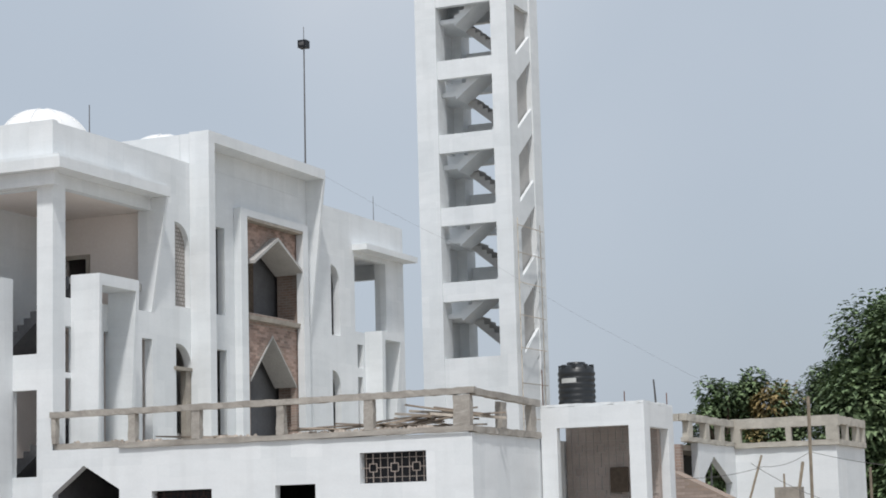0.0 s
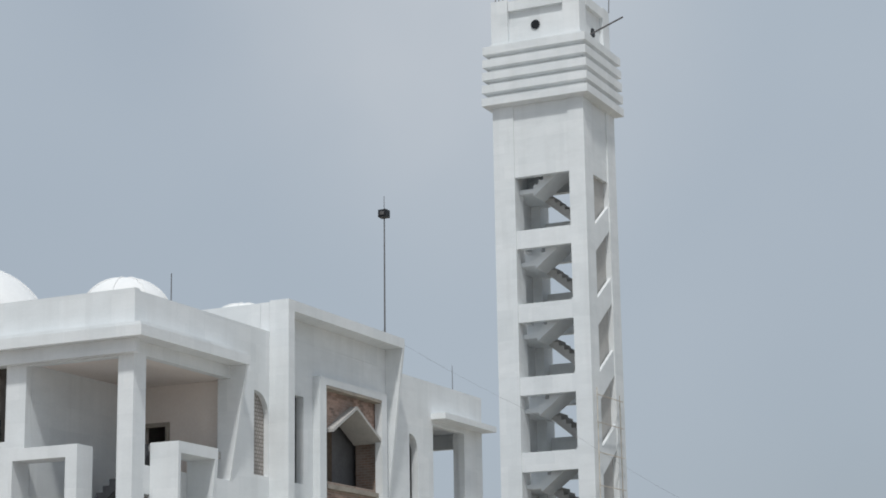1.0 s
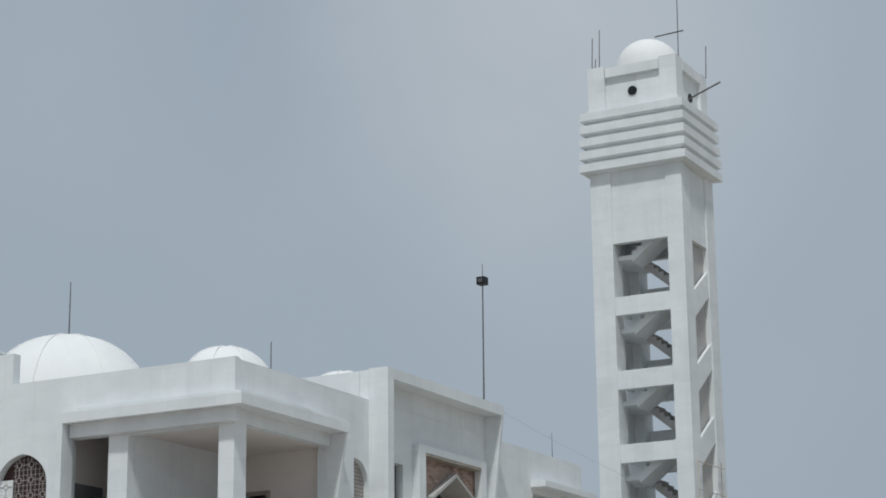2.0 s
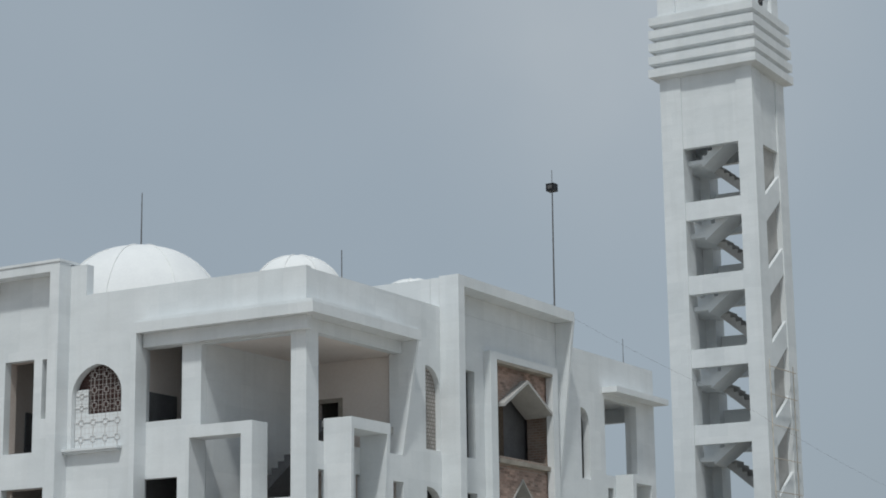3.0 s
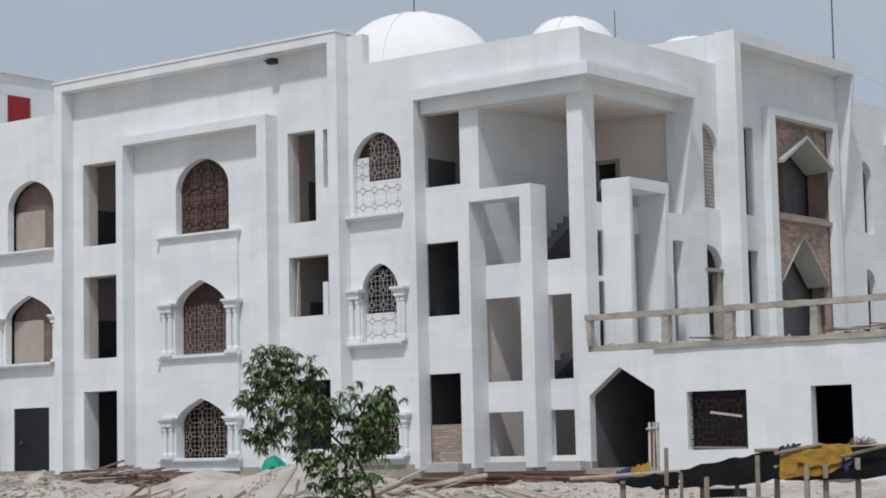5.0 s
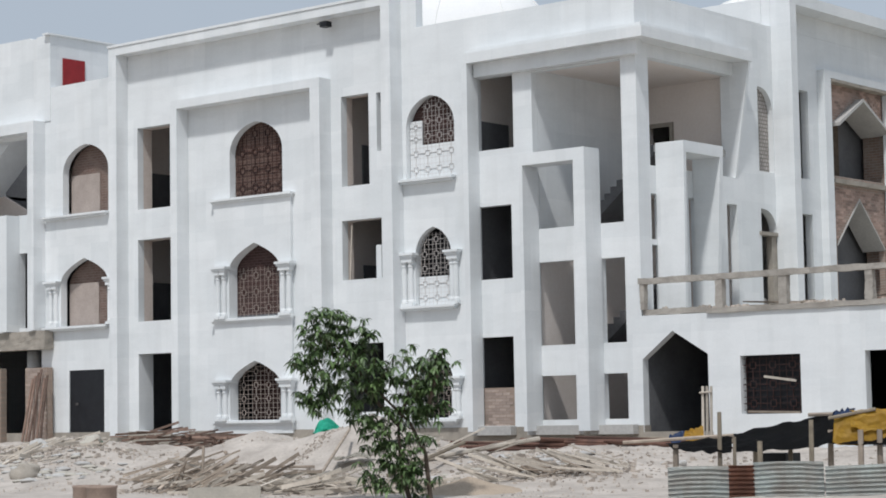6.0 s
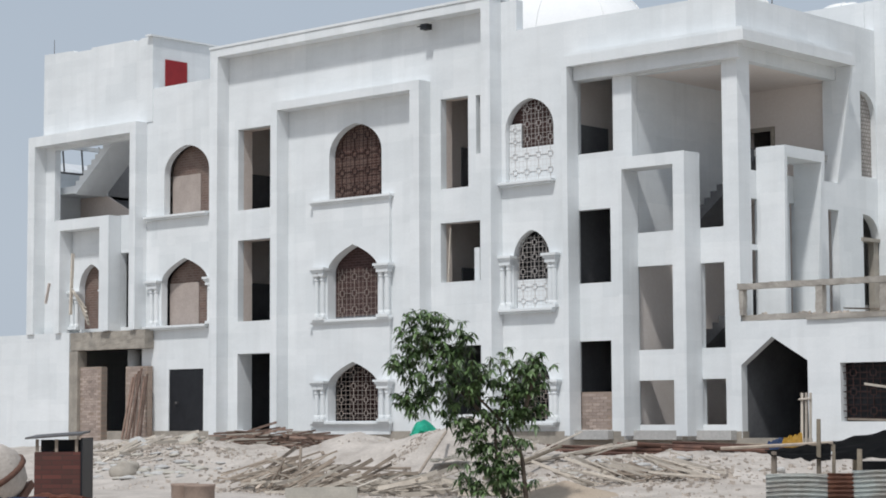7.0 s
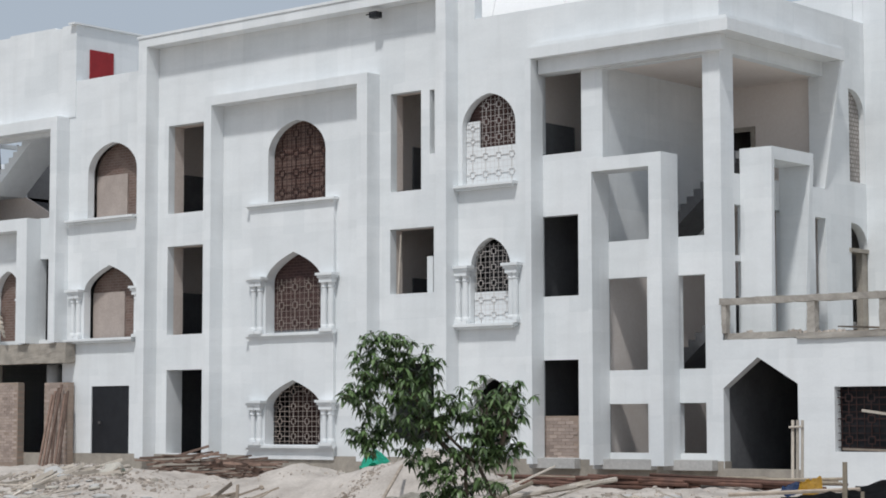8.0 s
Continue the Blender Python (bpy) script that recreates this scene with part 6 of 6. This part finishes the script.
part("cross_pole", rod(bmesh.new(), (12.75, -12.3, 0.22), (13.5, -11.6, 0.44), 0.03), BAMBOO, stall)


def tarp(name, corners, mat, label, seed, amp=0.05, n=18, sagging=0.1):
    """A slung sheet between four corners, with folds and a sag."""
    bm = bmesh.new()
    p00, p10, p11, p01 = [Vector(c) for c in corners]
    grid = []
    for j in range(n + 1):
        row = []
        for i in range(n + 1):
            a, b = i / n, j / n
            p = p00.lerp(p10, a).lerp(p01.lerp(p11, a), b)
            p.z += amp * noise.noise(Vector((a * 7 + seed, b * 5, seed))) + amp * 0.6 * math.sin(a * 23 + seed + b * 3) * 0.4 - sagging * 4 * a * (1 - a) * b
            p += fn * amp * 0.8 * noise.noise(Vector((a * 9, b * 6, seed + 4)))
            row.append(bm.verts.new(p))
        grid.append(row)
    for j in range(n):
        for i in range(n):
            bm.faces.new((grid[j][i], grid[j][i + 1], grid[j + 1][i + 1], grid[j + 1][i]))
    bmesh.ops.solidify(bm, geom=list(bm.faces), thickness=0.012)
    return part(name, bm, mat, stall, label, True)


tarp("tarpaulin", ((9.45, -14.25, -0.08), (10.38, -13.62, 0.03), (10.63, -14.05, -0.25), (9.81, -14.58, -0.17)), TARP_BLACK, "black tarpaulin skirt", 1.0, 0.04, 14, 0.02)
tarp("tarpaulin", ((9.85, -12.77, 0.05), (11.39, -11.87, 0.39), (11.85, -12.76, -0.14), (10.41, -13.60, -0.24)), TARP_BLACK, "black tarpaulin slung from the ridge pole", 2.0, 0.04, 18, 0.03)
tarp("tarpaulin", ((11.36, -11.88, 0.40), (14.6, -10.75, 0.42), (14.6, -11.9, 0.06), (11.84, -12.77, -0.13)), TARP_BLACK, "black tarpaulin slung from the ridge pole", 3.0, 0.05)
tarp("yellow_cover", ((11.78, -12.60, 0.33), (12.82, -12.05, 0.40), (12.74, -12.20, -0.02), (11.85, -12.80, -0.11)), TARP_YELLOW, "creased yellow tarpaulin", 5.0, 0.035)
tarp("yellow_cover", ((11.95, -12.35, 0.42), (12.75, -11.95, 0.45), (12.9, -12.1, 0.22), (12.1, -12.62, 0.14)), TARP_YELLOW, "creased yellow tarpaulin", 9.0, 0.05)
tarp("yellow_cover", ((9.2, -13.25, 0.12), (9.45, -13.05, 0.2), (9.55, -13.2, 0.02), (9.25, -13.4, 0.0)), TARP_YELLOW, "yellow tarpaulin scrap", 7.0, 0.05, 10)
tarp("blue_cover", ((9.0, -13.4, 0.06), (9.2, -13.25, 0.12), (9.25, -13.4, 0.0), (9.0, -13.5, -0.02)), TARP_BLUE, "blue tarpaulin scrap", 7.5, 0.04, 8)
tarp("blue_cover", ((11.70, -12.45, 0.42), (12.0, -12.25, 0.47), (12.0, -12.45, 0.36), (11.72, -12.6, 0.30)), TARP_BLUE, "blue tarpaulin scrap", 6.0, 0.05, 8)
tarp("blue_cover", ((12.72, -12.15, 0.22), (12.92, -12.05, 0.25), (12.90, -12.25, 0.05), (12.76, -12.3, 0.07)), TARP_BLUE, "blue tarpaulin scrap", 6.5, 0.04, 6)
bm = bmesh.new()
for k in range(60):
    a, el = rng.uniform(0, 6.28), rng.uniform(0.1, 1.2)
    rod(bm, (13.0 + rng.uniform(-0.12, 0.12), -11.95, 0.42), (13.0 + 0.26 * math.cos(a) * math.cos(el), -11.95 + 0.2 * math.sin(a), 0.42 + 0.16 * math.sin(el)), 0.008, 0.004, 4)
lone("straw_bundle", bm, WOOD, "tangled brown bundle of straw on the tarpaulin", "bundle")
lone("stall_box", cube(10.1, 10.65, -12.3, -11.8, -1.1, -0.30), BLACK, "dark box under the stall roof", "box")
# gate poles and a bar stuck in the window guard
for x in (1.78, 1.90, 2.02):
    lone("bamboo_pole", rod(bmesh.new(), (x, -1.0, -0.7), (x + 0.02, -0.97, 1.06), 0.035), PALE_WOOD, "pale bamboo pole standing by the gateway", "pole", "gateway poles")
lone("bamboo_pole", rod(bmesh.new(), (1.74, -1.03, 0.90), (2.08, -1.02, 0.92), 0.025), PALE_WOOD, "pale bamboo crossbar by the gateway", "pole", "gateway poles")
lone("timber_prop", beam(bmesh.new(), (3.1, -0.22, 1.27), (3.9, -0.08, 1.15), 0.07, 0.055), PALE_WOOD, "pale timber stuck through the window guard", "timber")
lone("timber_prop", beam(bmesh.new(), (2.5, -0.02, 0.42), (3.95, -0.02, 0.385), 0.07, 0.05), WOOD, "grey timber lying on the window edge", "timber")
lone("bamboo_pole", rod(bmesh.new(), (-10.78, 0.08, 4.40), (-10.70, 0.10, 6.0), 0.022, 0.018), PALE_WOOD, "thin pale pole standing in a window opening", "pole")
# window ledges of cement at the corner
for x0, x1 in ((-4.15, -2.45), (-2.1, -0.75), (-6.1, -4.7)):
    part("foot_ledge", cube(x0, x1, -0.30, -0.053, -0.10, 0.14), PLASTER, mosque, "rough cement foot ledge")

# single bricks on the rough infill walls
for ob in [c for c in porch.children if c.name.startswith("brick_panel")]:
    lo = ob.data.vertices[0].co
    hi = ob.data.vertices[-1].co
    brick_pieces(ob, "x", lo.y, lo.x, hi.x, -0.2, hi.z, TAN_PIECE, 130)
brick_pieces(low_infill, "x", 0.07, -5.99, -4.79, 0.12, 1.18, TAN_PIECE)
brick_pieces(heap, "x", 10.0, 10.96, 15.2, -0.6, 2.4, TAN_PIECE, 250, lambda u, z: z < 2.4 - 0.18 * (u - 10.95) - max(0, u - 12.6) * 0.33 - max(0, u - 14.4) * 1.2)

# crumbs of mortar along the terrace edge
crumb_v, crumb_f = [], []
for k in range(420):
    x, y = rng.uniform(-0.3, 9.9), rng.uniform(-0.10, 0.10)
    if noise.noise(Vector((x * 0.8, 0.2, 9.0))) < -0.1 or (x < 1.5 and y < 0.0):
        continue
    s, i = rng.uniform(0.015, 0.07), len(crumb_v)
    z = 3.035 if x > 1.42 else 3.085
    for q in (0, 1):
        crumb_v += [(x + s * math.cos(a * 1.57 + k) * (1 - 0.4 * q), y + 0.6 * s * math.sin(a * 1.57 + k) * (1 - 0.4 * q), z - 0.02 + q * s * (0.6 + 0.15 * a)) for a in range(4)]
    crumb_f += [(i + 4, i + 5, i + 6, i + 7)] + [(i + a, i + (a + 1) % 4, i + 4 + (a + 1) % 4, i + 4 + a) for a in range(4)]
tagged(new("mortar_crumbs", leaf_mesh("mortar_crumbs", crumb_v, crumb_f, GRIT)), "loose mortar crumbs along the terrace edge", "rubble", kind="stuff")
